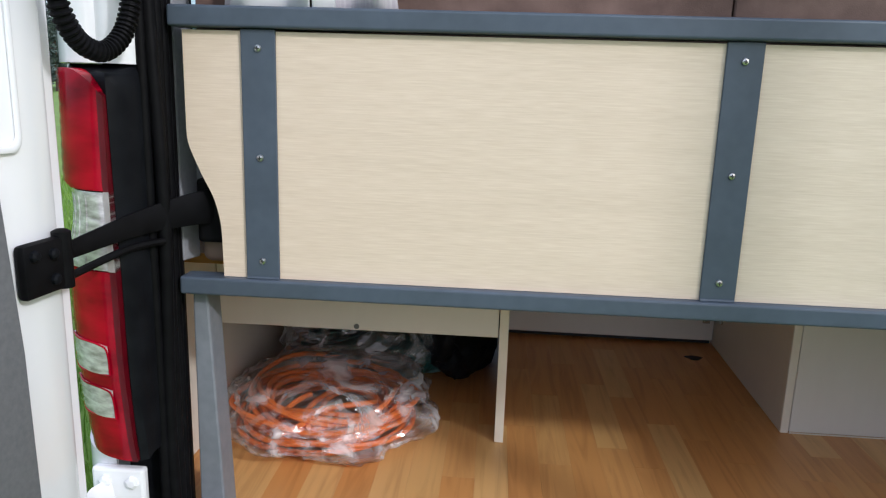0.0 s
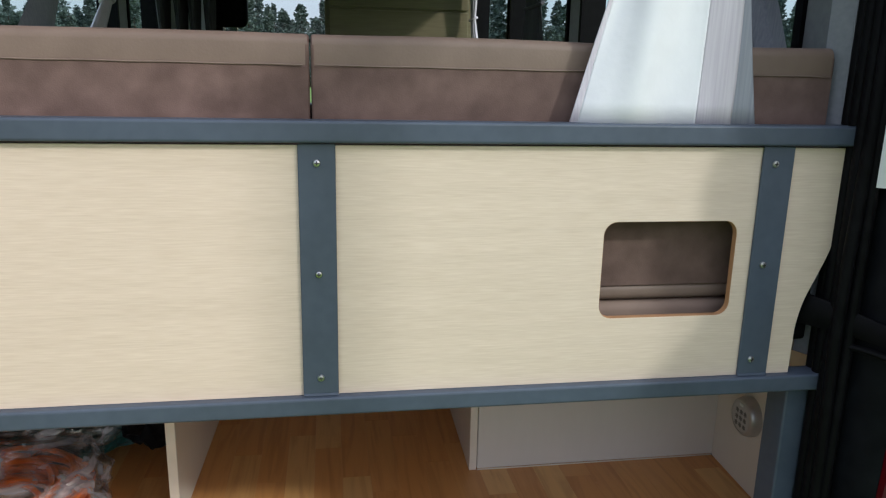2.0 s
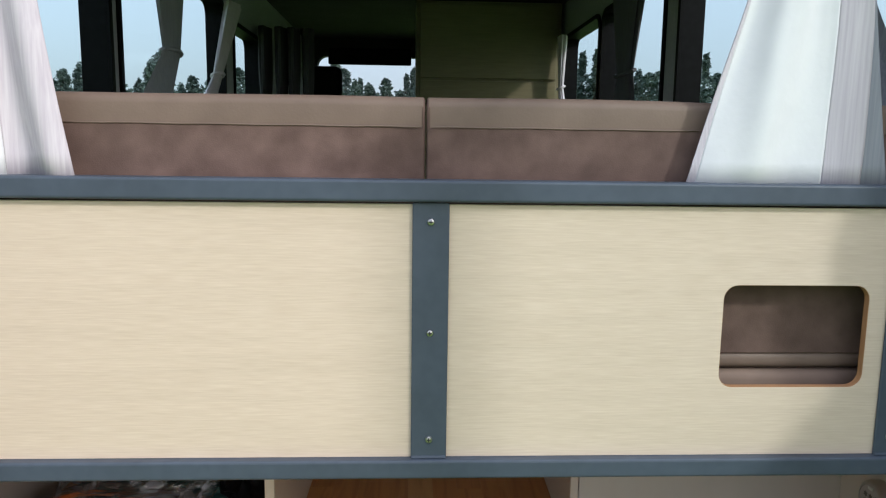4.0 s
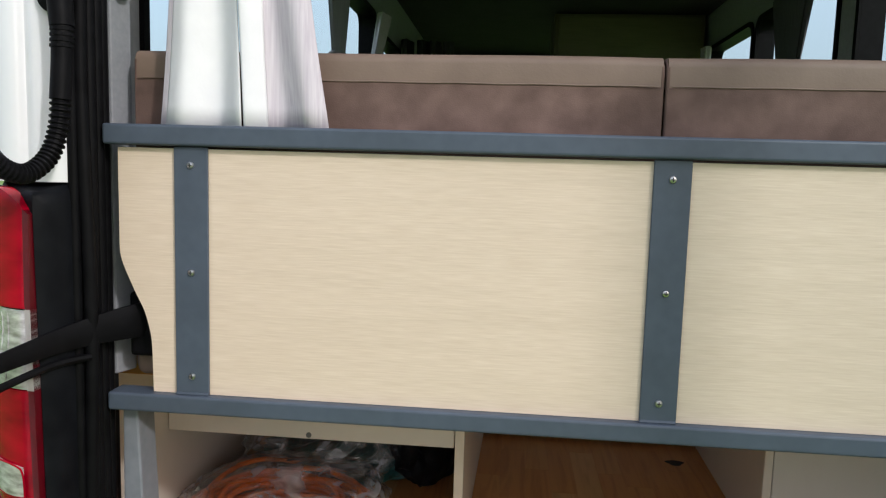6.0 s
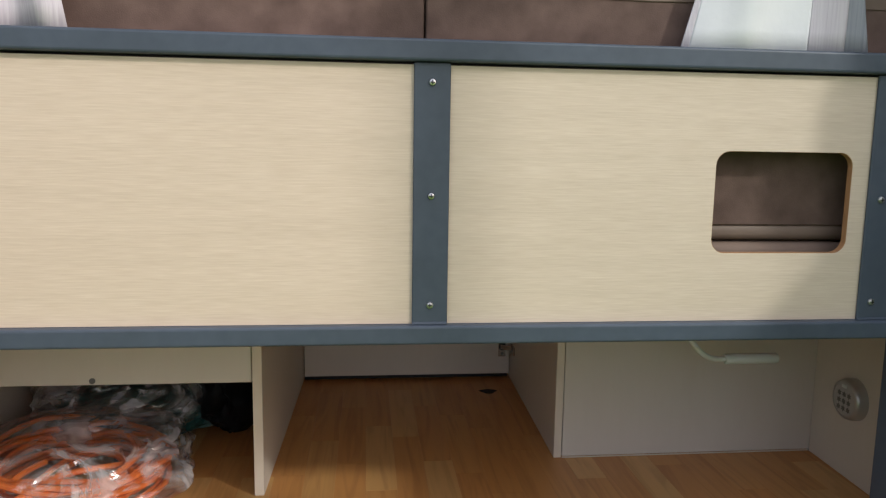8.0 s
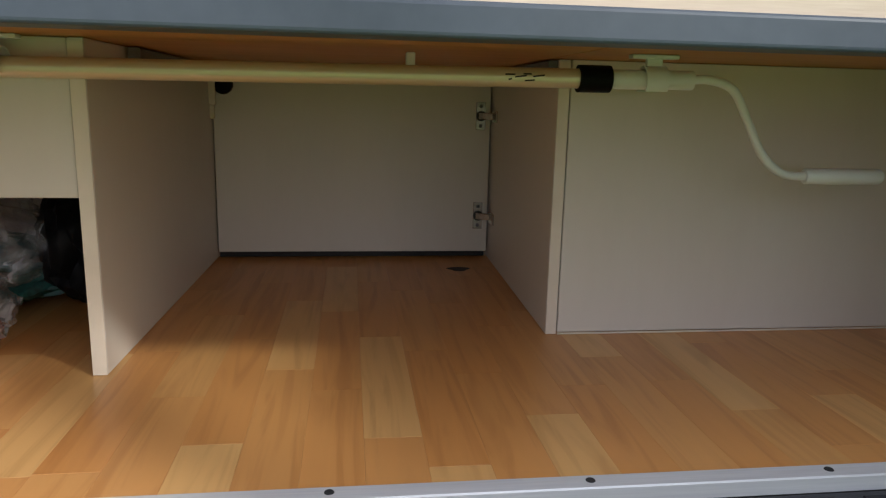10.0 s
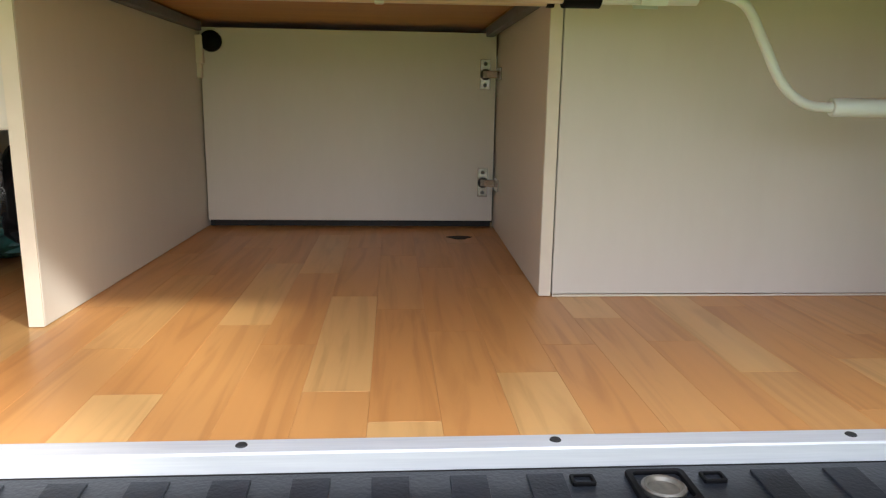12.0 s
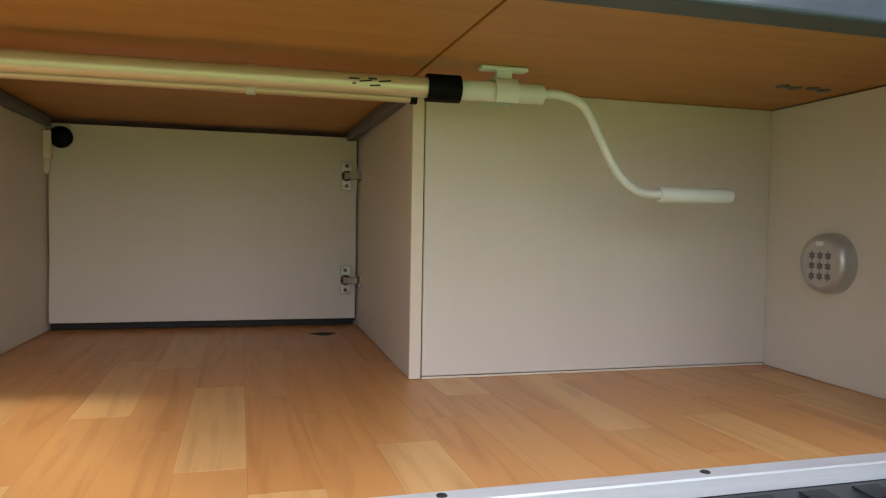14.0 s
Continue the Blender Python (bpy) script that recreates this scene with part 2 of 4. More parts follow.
def floor_vinyl():
    """Wood-print vinyl: each strip its own tone, long grain with a few dark veins."""
    m = bpy.data.materials.new("wood_print_vinyl")
    m.use_nodes = True
    n, l = m.node_tree.nodes, m.node_tree.links
    p = n["Principled BSDF"]
    geo, oi, add, mp = n.new("ShaderNodeNewGeometry"), n.new("ShaderNodeObjectInfo"), n.new("ShaderNodeVectorMath"), n.new("ShaderNodeMapping")
    sc = n.new("ShaderNodeVectorMath")
    sc.operation = "SCALE"
    sc.inputs[0].default_value = (13.0, 7.0, 3.0)
    l.new(oi.outputs["Random"], sc.inputs["Scale"])
    l.new(geo.outputs["Position"], add.inputs[0])
    l.new(sc.outputs[0], add.inputs[1])
    mp.inputs["Scale"].default_value = (22, 1.5, 1)
    l.new(add.outputs[0], mp.inputs["Vector"])
    grain, wave = n.new("ShaderNodeTexNoise"), n.new("ShaderNodeTexNoise")
    grain.inputs["Scale"].default_value, grain.inputs["Detail"].default_value, grain.inputs["Distortion"].default_value = 1.5, 9, 1.7
    wave.inputs["Scale"].default_value, wave.inputs["Detail"].default_value = 0.7, 3
    l.new(mp.outputs[0], grain.inputs["Vector"])
    l.new(mp.outputs[0], wave.inputs["Vector"])
    tone = n.new("ShaderNodeValToRGB")
    e = tone.color_ramp.elements
    e[0].color, e[1].color = (0.54, 0.230, 0.062, 1), (0.70, 0.425, 0.160, 1)
    e.new(0.35).color = (0.585, 0.270, 0.080, 1)
    e.new(0.72).color = (0.63, 0.335, 0.114, 1)
    tn = n.new("ShaderNodeSeparateColor")
    l.new(oi.outputs["Color"], tn.inputs[0])
    l.new(tn.outputs[0], tone.inputs[0])
    vein = n.new("ShaderNodeValToRGB")
    v = vein.color_ramp.elements
    v[0].position, v[1].position = 0.34, 0.52
    v[0].color, v[1].color = (0.62, 0.50, 0.40, 1), (1, 1, 1, 1)
    v.new(0.75).color = (1.12, 1.10, 1.05, 1)
    l.new(grain.outputs[0], vein.inputs[0])
    mx = n.new("ShaderNodeMix")
    mx.data_type, mx.blend_type = "RGBA", "MULTIPLY"
    mx.inputs["Factor"].default_value = 0.42
    l.new(tone.outputs[0], mx.inputs["A"])
    l.new(vein.outputs[0], mx.inputs["B"])
    l.new(mx.outputs["Result"], p.inputs["Base Color"])
    rr = n.new("ShaderNodeMapRange")
    rr.inputs["To Min"].default_value, rr.inputs["To Max"].default_value = 0.26, 0.42
    l.new(wave.outputs[0], rr.inputs["Value"])
    l.new(rr.outputs[0], p.inputs["Roughness"])
    bp = n.new("ShaderNodeBump")
    bp.inputs["Strength"].default_value, bp.inputs["Distance"].default_value = 0.06, 0.001
    l.new(grain.outputs[0], bp.inputs["Height"])
    l.new(bp.outputs[0], p.inputs["Normal"])
    return m


M_VINYL = floor_vinyl()


# ---- makers ----
def part(name, bm, material, parent=None, label="", smooth=False):
    """Links a bmesh in world coordinates as one mesh object under a thing or a part, with its origin in its own middle."""
    bmesh.ops.recalc_face_normals(bm, faces=bm.faces)
    me = bpy.data.meshes.new(name)
    co = [v.co for v in bm.verts]
    c = Vector([(min(p[i] for p in co) + max(p[i] for p in co)) / 2 for i in range(3)])
    bmesh.ops.translate(bm, verts=bm.verts, vec=-c)
    for f in bm.faces:
        f.smooth = smooth
    bm.to_mesh(me)
    bm.free()
    me.materials.append(material)
    if smooth:
        me.set_sharp_from_angle(angle=radians(40))
    ob = new(name, me)
    ob.location = c
    up = parent
    while up:
        ob.location -= up.location
        up = up.parent
    ob.parent = parent
    return tagged(ob, label)


def thing(name, base, label, category, group="", kind=""):
    ob = new(name)
    ob.location, ob.empty_display_size = base, 0.05
    return tagged(ob, label, category, group, kind)


def solo(name, bm, material, label, category="", group="", kind="", smooth=False):
    return tagged(part(name, bm, material, None, label, smooth), "", category, group, kind)


def box(x0, x1, y0, y1, z0, z1, r=0.0015, seg=2, bm=None):
    b = bmesh.new()
    bmesh.ops.create_cube(b, size=1.0)
    for v in b.verts:
        v.co = ((x0 + x1) / 2 + v.co.x * (x1 - x0), (y0 + y1) / 2 + v.co.y * (y1 - y0), (z0 + z1) / 2 + v.co.z * (z1 - z0))
    if r:
        bmesh.ops.bevel(b, geom=list(b.edges), offset=r, segments=seg, profile=0.5, affect="EDGES")
    return joined(bm, b)


def joined(bm, b):
    if bm is None:
        return b
    me = bpy.data.meshes.new("tmp")
    b.to_mesh(me)
    b.free()
    bm.from_mesh(me)
    bpy.data.meshes.remove(me)
    return bm


def prism(outline, axis, a, b, r=0.0, holes=()):
    """A plate: an outline (with holes) drawn in the two other axes, from a to b along the axis."""
    bm = bmesh.new()

    def at(p, d):
        return {"x": (d, p[0], p[1]), "y": (p[0], d, p[1]), "z": (p[0], p[1], d)}[axis]

    loops = [outline, *holes]
    edges = []
    for lp in loops:
        vs = [bm.verts.new(at(p, a)) for p in lp]
        edges += [bm.edges.new((vs[i], vs[(i + 1) % len(vs)])) for i in range(len(vs))]
    bmesh.ops.triangle_fill(bm, edges=edges, use_beauty=True, use_dissolve=False)
    geo = bmesh.ops.extrude_face_region(bm, geom=list(bm.faces))
    d = Vector(at((0, 0), b)) - Vector(at((0, 0), a))
    bmesh.ops.translate(bm, verts=[g for g in geo["geom"] if isinstance(g, bmesh.types.BMVert)], vec=d)
    if r:
        bmesh.ops.recalc_face_normals(bm, faces=bm.faces)
        sharp = [e for e in bm.edges if len(e.link_faces) == 2 and e.calc_face_angle() > 0.9]
        bmesh.ops.bevel(bm, geom=sharp, offset=r, segments=2, profile=0.5, affect="EDGES")
    return bm


def rounded(x0, x1, z0, z1, r, n=6):
    pts = []
    for cx, cz, s in ((x1 - r, z1 - r, 0), (x0 + r, z1 - r, 90), (x0 + r, z0 + r, 180), (x1 - r, z0 + r, 270)):
        pts += [(cx + r * math.cos(radians(s + 90 * i / n)), cz + r * math.sin(radians(s + 90 * i / n))) for i in range(n + 1)]
    return pts


def smooth_path(pts, n=8, closed=False):
    """Catmull-Rom points through the given ones."""
    p = [Vector(q) for q in pts]
    out = []
    m = len(p)
    for i in range(m if closed else m - 1):
        if closed:
            a, b, c, d = p[i - 1], p[i], p[(i + 1) % m], p[(i + 2) % m]
        else:
            a, b, c, d = p[max(i - 1, 0)], p[i], p[i + 1], p[min(i + 2, m - 1)]
        for k in range(n):
            t = k / n
            out.append(0.5 * ((2 * b) + (c - a) * t + (2 * a - 5 * b + 4 * c - d) * t * t + (3 * b - a - 3 * c + d) * t ** 3))
    if not closed:
        out.append(p[-1])
    return out


def tube(pts, radius, sides=12, closed=False, bm=None, flat=None):
    """A round (or, with flat, oval) tube along points; radius may be a function of the step."""
    b = bm or bmesh.new()
    n = len(pts)
    rings = []
    side = None
    for i, p in enumerate(pts):
        q0, q1 = (pts[i - 1], pts[(i + 1) % n]) if closed else (pts[max(i - 1, 0)], pts[min(i + 1, n - 1)])
        d = (Vector(q1) - Vector(q0)).normalized()
        if side is None:
            side = d.cross(Vector((0, 0, 1)))
            if side.length < 0.1:
                side = d.cross(Vector((0, 1, 0)))
        side = (side - d * side.dot(d)).normalized()
        up = d.cross(side)
        r = radius(i) if callable(radius) else radius
        ra, rb = (r, r) if not flat else (r * flat[0], r * flat[1])
        rings.append([b.verts.new(Vector(p) + side * ra * math.cos(2 * math.pi * k / sides) + up * rb * math.sin(2 * math.pi * k / sides)) for k in range(sides)])
    for i in range(n if closed else n - 1):
        u, v = rings[i], rings[(i + 1) % n]
        for k in range(sides):
            b.faces.new((u[k], u[(k + 1) % sides], v[(k + 1) % sides], v[k]))
    if not closed:
        b.faces.new(rings[0])
        b.faces.new(rings[-1][::-1])
    return b


def lathe(profile, centre, axis, sides=24):
    """Turned part: profile of (radius, height along the axis)."""
    bm = bmesh.new()
    c, ax = Vector(centre), Vector(axis).normalized()
    u = ax.orthogonal().normalized()
    w = ax.cross(u)
    rings = [[bm.verts.new(c + ax * h + (u * math.cos(2 * math.pi * k / sides) + w * math.sin(2 * math.pi * k / sides)) * max(r, 1e-5)) for k in range(sides)] for r, h in profile]
    for a, b in zip(rings, rings[1:]):
        for k in range(sides):
            bm.faces.new((a[k], a[(k + 1) % sides], b[(k + 1) % sides], b[k]))
    bm.faces.new(rings[0])
    bm.faces.new(rings[-1])
    return bm


def plan_shell(plan, z0, z1, bm=None, thick=0.006):
    """A wall of the given plan line, with thickness towards the inside of its curve."""
    b = bm or bmesh.new()
    p = [Vector(q) for q in plan]
    inner = []
    for i, q in enumerate(p):
        d = (p[min(i + 1, len(p) - 1)] - p[max(i - 1, 0)]).normalized()
        inner.append(q + Vector((-d.y, d.x)) * thick)
    ring = p + inner[::-1]
    lo = [b.verts.new((q.x, q.y, z0)) for q in ring]
    hi = [b.verts.new((q.x, q.y, z1)) for q in ring]
    n = len(ring)
    for i in range(n):
        b.faces.new((lo[i], lo[(i + 1) % n], hi[(i + 1) % n], hi[i]))
    half = len(p)
    for row in (lo, hi):
        for i in range(half - 1):
            b.faces.new((row[i], row[i + 1], row[n - 2 - i], row[n - 1 - i]))
    return b


def screw_head(x, y, z, parent, r=0.0052):
    """Pan-head screw facing the rear, with a cross recess."""
    hd = part("screw", lathe([(r, 0), (r, 0.001), (r * 0.8, 0.0026), (r * 0.3, 0.0034), (0.0001, 0.0035)], (x, y, z), (0, -1, 0), 14), M_SCREW, parent, "zinc-plated cross-head screw", True)
    bm = box(x - r * 0.55, x + r * 0.55, y - 0.0040, y - 0.0030, z - r * 0.13, z + r * 0.13, 0)
    box(x - r * 0.13, x + r * 0.13, y - 0.0041, y - 0.0029, z - r * 0.55, z + r * 0.55, 0, bm=bm)
    part("cross_slot", bm, M_DARK, hd)


# ---- the ground and the distance ----
bm = bmesh.new()
bmesh.ops.create_grid(bm, x_segments=60, y_segments=60, size=400)
solo("ground", bm, M_SOIL, "flat green meadow under an overcast sky", "ground", kind="structure")

rnd = random.Random(4)
verts, faces = [], []
for i in range(64000):
    s = rnd.choice((-1, 1))
    x, y = s * (1.15 + 5.2 * rnd.random() ** 1.4), -0.6 + 10.5 * rnd.random()
    hgt, w, a = rnd.uniform(0.06, 0.20), rnd.uniform(0.003, 0.007), rnd.uniform(0, 6.28)
    dx, dy, lx, ly = w * math.cos(a), w * math.sin(a), rnd.gauss(0, 0.05), rnd.gauss(0, 0.05)
    k = len(verts)
    verts += [(x - dx, y - dy, 0), (x + dx, y + dy, 0), (x + dx * 0.6 + lx * 0.4, y + dy * 0.6 + ly * 0.4, hgt * 0.6), (x - dx * 0.6 + lx * 0.4, y - dy * 0.6 + ly * 0.4, hgt * 0.6), (x + lx, y + ly, hgt)]
    faces += [(k, k + 1, k + 2, k + 3), (k + 3, k + 2, k + 4)]
me = bpy.data.meshes.new("grass")
me.from_pydata(verts, [], faces)
me.materials.append(M_BLADE)
tagged(new("grass", me), "long bright green meadow grass beside the van", "grass", kind="stuff")


def tree(seed, height, broad):
    """A far forest tree: tapered trunk, limbs and a ragged crown of many small clumps."""
    r = random.Random(seed)
    th = thing("tree", (0, 0, 0), "tall dark green forest tree at the field's edge", "tree", "forest edge")
    bm = tube([Vector((r.gauss(0, 0.05) * k, r.gauss(0, 0.05) * k, height * k / 6)) for k in range(7)], lambda i: 0.20 * (1 - i / 6.6), 7)
    for k in range(9):
        a, z = r.uniform(0, 6.28), height * r.uniform(0.25, 0.85)
        reach = broad * (1.05 - z / height) + 0.2
        tube([Vector((0, 0, z)), Vector((math.cos(a) * reach * 0.6, math.sin(a) * reach * 0.6, z + 0.25)), Vector((math.cos(a) * reach, math.sin(a) * reach, z + 0.3))], lambda i: 0.05 * (1 - i / 2.6), 5, bm=bm)
    part("trunk", bm, M_BARK, th)
    vs, fs = [], []
    for k in range(760):
        f = r.random() ** 0.8
        z = height * (0.14 + 0.86 * f)
        rad = broad * ((1 - f) ** 0.75 * (0.75 + 0.35 * math.sin(z * 2.3 + seed)) + 0.06)
        a, q = r.uniform(0, 6.28), math.sqrt(r.random())
        c = Vector((math.cos(a) * rad * q, math.sin(a) * rad * q, z + r.gauss(0, 0.15)))
        for j in range(3):
            d = Vector((r.gauss(0, 1), r.gauss(0, 1), r.gauss(0, 0.5))).normalized() * r.uniform(0.16, 0.42)
            e = Vector((r.gauss(0, 1), r.gauss(0, 1), r.gauss(0, 0.8))).normalized() * r.uniform(0.08, 0.22)
            n = len(vs)
            vs += [c - d * 0.5, c + e, c + d, c - e]
            fs.append((n, n + 1, n + 2, n + 3))
    mesh = bpy.data.meshes.new("crown")
    mesh.from_pydata(vs, [], fs)
    mesh.materials.append(M_NEEDLE_HAZY)
    cr = new("crown", mesh)
    cr.parent = th
    return th


kinds = [tree(1, 9.5, 2.3), tree(2, 11.0, 1.9), tree(3, 7.5, 3.0), tree(5, 10.0, 3.3)]
for k, th in enumerate(kinds):
    th.location = (-60 + 3 * k, 92, 0)
rnd = random.Random(11)
for k in range(280):
    a = radians(-84 + 168 * (k + rnd.random()) / 280)
    d = rnd.uniform(84, 112)
    sz = rnd.uniform(0.86, 1.22)
    copy_thing(kinds[rnd.randrange(4)], Matrix.Translation((d * math.sin(a), d * math.cos(a), -0.05)) @ Matrix.Rotation(rnd.uniform(0, 6.28), 4, "Z") @ Matrix.Scale(sz, 4))
rnd = random.Random(31)
verts, faces = [], []
for i in range(30000):
    a = radians(-86 + 172 * rnd.random())
    top = 9.6 + 2.2 * noise.noise(Vector((a * 22, 1, 0))) + 1.2 * noise.noise(Vector((a * 90, 5, 0)))
    d, z = rnd.uniform(114, 122), top * rnd.random() ** 0.8
    c = Vector((d * math.sin(a), d * math.cos(a), z))
    e = Vector((rnd.gauss(0, 1), rnd.gauss(0, 1), rnd.gauss(0, 0.7))).normalized() * rnd.uniform(0.3, 0.8)
    g = Vector((rnd.gauss(0, 1), rnd.gauss(0, 1), rnd.gauss(0, 1))).normalized() * rnd.uniform(0.2, 0.5)
    k = len(verts)
    verts += [c - e, c + g, c + e, c - g]
    faces.append((k, k + 1, k + 2, k + 3))
me = bpy.data.meshes.new("far_woods")
me.from_pydata(verts, [], faces)
me.materials.append(M_NEEDLE_HAZY)
tagged(new("far_woods", me), "dense dark green woods beyond the field", "woods", kind="stuff")
shed = thing("farm_shed", (62, 75.5, 0), "pale grey metal farm shed far off before the trees", "shed")
part("wall", box(56, 68, 73, 78, 0, 1.7, 0.02), M_SHED, shed)
part("roof", prism([(72.6, 1.7), (75.5, 2.4), (78.4, 1.7)], "x", 55.7, 68.3), M_SHED, shed)

# ---- the van's body ----
FLOOR_Z, IN_X, ROOF_Z, CAB_Y = 0.70, 0.916, 2.42, 5.2


def side_wall(s, openings):
    """Side of the van: lining inside, painted sheet outside, window openings cut right through."""
    w = thing("wall_left" if s < 0 else "wall_right", (s * 0.95, 2.5, 0.4), "white painted van side wall with grey lining inside", "wall", kind="structure")
    out = [(0.116, 0.45), (CAB_Y + 0.2, 0.45), (CAB_Y + 0.2, ROOF_Z + 0.08), (0.116, ROOF_Z + 0.08)]
    holes = [rounded(a, b, z0, z1, 0.06) for a, b, z0, z1 in openings]
    part("outer_skin", prism(out, "x", s * 0.975, s * 0.992, holes=holes), M_WHITE, w, "white painted steel skin")
    inner = [(0.065, 0.45), *out[1:3], (0.065, ROOF_Z + 0.08)]
    part("lining", prism(inner, "x", s * IN_X, s * 0.953, holes=holes), M_INNER, w, "grey fabric wall lining")
    for i, (a, b, z0, z1) in enumerate(openings):
        win = tagged(thing("window_%d" % (i + 1 + (4 if s > 0 else 0)), (s * 0.985, (a + b) / 2, z0), "tinted side window in a black rubber frame", "window", kind="structure"))
        part("window_frame", prism(rounded(a - 0.015, b + 0.015, z0 - 0.015, z1 + 0.015, 0.07), "x", s * 0.906, s * 0.915, holes=[rounded(a + 0.008, b - 0.008, z0 + 0.008, z1 - 0.008, 0.055)]), M_RUBBER, win, "black rubber frame")
        part("reveal", prism(rounded(a + 0.002, b - 0.002, z0 + 0.002, z1 - 0.002, 0.058), "x", s * 0.9155, s * 0.9935, holes=[rounded(a + 0.008, b - 0.008, z0 + 0.008, z1 - 0.008, 0.055)]), M_RUBBER, win, "black rubber reveal")
        pane = part("pane", prism(rounded(a - 0.01, b + 0.01, z0 - 0.01, z1 + 0.01, 0.065), "x", s * 0.994, s * 0.998), M_GLASS, win, "blue-green tinted glass")
        pane.visible_shadow = False
    return w


side_wall(-1, [(0.36, 1.27, 1.28, 2.20), (1.35, 2.60, 1.28, 2.20), (2.80, 3.40, 1.28, 2.14)])
side_wall(1, [(0.36, 1.60, 1.28, 2.20), (1.76, 2.64, 1.28, 2.20), (2.70, 3.52, 1.28, 2.20)])
solo("ceiling", box(-0.97, 0.97, 0.05, CAB_Y + 0.2, ROOF_Z, ROOF_Z + 0.05, 0.004), M_HEAD, "dark fabric-lined van ceiling", "ceiling", kind="structure")
solo("roof", box(-0.99, 0.99, -0.06, CAB_Y + 0.2, ROOF_Z + 0.054, ROOF_Z + 0.10, 0.02), M_WHITE, "white painted van roof", "roof", kind="structure")
solo("wall_front", prism([(-0.914, 0.45), (0.914, 0.45), (0.914, ROOF_Z - 0.003), (-0.914, ROOF_Z - 0.003)], "y", CAB_Y, CAB_Y + 0.1, holes=[rounded(-0.80, 0.80, 1.30, 2.27, 0.08)]), M_HEAD, "dark cab front wall around the windscreen", "wall", kind="structure")
pane = solo("windscreen", prism(rounded(-0.81, 0.81, 1.29, 2.28, 0.08), "y", CAB_Y + 0.103, CAB_Y + 0.108), M_SCREEN, "large clear windscreen at the cab's front", "windscreen", kind="structure")
pane.visible_shadow = False
solo("header_beam", box(-0.85, 0.85, -0.055, 0.06, ROOF_Z - 0.10, ROOF_Z - 0.004, 0.01), M_PILLAR, "grey beam over the rear door opening", "beam", kind="structure")
solo("floor_pan", box(-0.912, 0.912, 0.03, CAB_Y - 0.005, 0.60, 0.688, 0.003), M_DARK, "dark steel floor pan beneath the vinyl", "floor", kind="structure")


def rear_corner(s):
    """Rear corner post of the body: painted corner above and below the lamp, dark inner post, grey lining."""
    n = "pillar_left" if s < 0 else "pillar_right"
    pil = thing(n, (s * 0.88, 0.0, 0.45), "white painted rear corner pillar beside the door opening", "pillar", kind="structure")
    plan = [tuple(p)[:2] for p in smooth_path([(x, y, 0) for x, y in [(0.793, -0.034), (0.800, -0.056), (0.83, -0.072), (0.848, -0.064), (0.858, -0.074), (0.890, -0.070), (0.918, -0.045), (0.942, 0.000), (0.962, 0.060), (0.988, 0.115)]], 3)]
    off, seal_off = (0.010, 0.012) if s < 0 else (-0.014, -0.004)
    pts = [(s * (x + off * max(0.0, 1 - (x - 0.793) / 0.12)), y) for x, y in plan]
    if s < 0:
        pts = pts[::-1]
    part("upper_skin", plan_shell(pts, 1.422, ROOF_Z + 0.05), M_WHITE, pil, "white painted corner panel", True)
    part("lower_skin", plan_shell(pts[12:] if s > 0 else pts[:-12], 0.60, 0.862), M_WHITE, pil, "white painted corner panel", True)
    # unseen panel added behind the lamp, keeps sun out of the cupboards
    part("closing_panel", box(min(s * 0.878, s * 0.950), max(s * 0.878, s * 0.950), 0.022, 0.062, 0.60, ROOF_Z, 0.003), M_WHITE, pil, "white panel added behind the lamp to block sun")
    part("inner_post", box(min(s * 0.802, s * 0.87), max(s * 0.802, s * 0.87), -0.028, 0.06, 0.60, ROOF_Z, 0.006), M_PLASTIC, pil, "black inner post")
    part("lining", prism([(s * (0.768 if s > 0 else 0.784), 0.078), (s * (0.786 if s > 0 else 0.796), 0.040), (s * 0.872, 0.062), (s * 0.898, 0.22), (s * 0.885, 0.225), (s * 0.855, 0.10)][:: 1 if s > 0 else -1], "z", 1.13, ROOF_Z, 0.003), M_PILLAR, pil, "grey pillar lining")
    part("lining_plug", lathe([(0.011, 0), (0.011, 0.003), (0.008, 0.006), (0.0005, 0.007)], (s * 0.781, 0.050, 1.70), (-s * 0.9, -0.43, 0), 16), M_TRIM, pil, "", True)
    seal = thing("door_seal", (s * 0.788, -0.03, 0.64), "black ribbed rubber seal along the door opening", "seal", "door seals")
    for dx, r, dy in ((-0.007, 0.0095, -0.038), (0.006, 0.008, -0.045), (-0.004, 0.0095, -0.020), (-0.002, 0.0100, 0.0), (0.001, 0.009, 0.020)):
        part("seal_lip", tube([Vector((s * (0.785 + seal_off + dx + (0.004 * math.sin(z * 9) if dx < -0.005 else 0)), dy, z)) for z in np.linspace(0.645, ROOF_Z - 0.11, 26)], r, 10), M_RUBBER, seal, "", True)


for s in (-1, 1):
    rear_corner(s)


LAMP_OUT = ((0.865, 0.917), (0.903, 0.922), (1.03, 0.930), (1.147, 0.931), (1.151, 0.930), (1.17, 0.928), (1.20, 0.919), (1.23, 0.914), (1.253, 0.916), (1.257, 0.916), (1.259, 0.929), (1.28, 0.930), (1.42, 0.927))
LAMP_IN = ((0.865, 0.812), (0.90, 0.816), (1.0, 0.821), (1.13, 0.822), (1.26, 0.825), (1.42, 0.827))


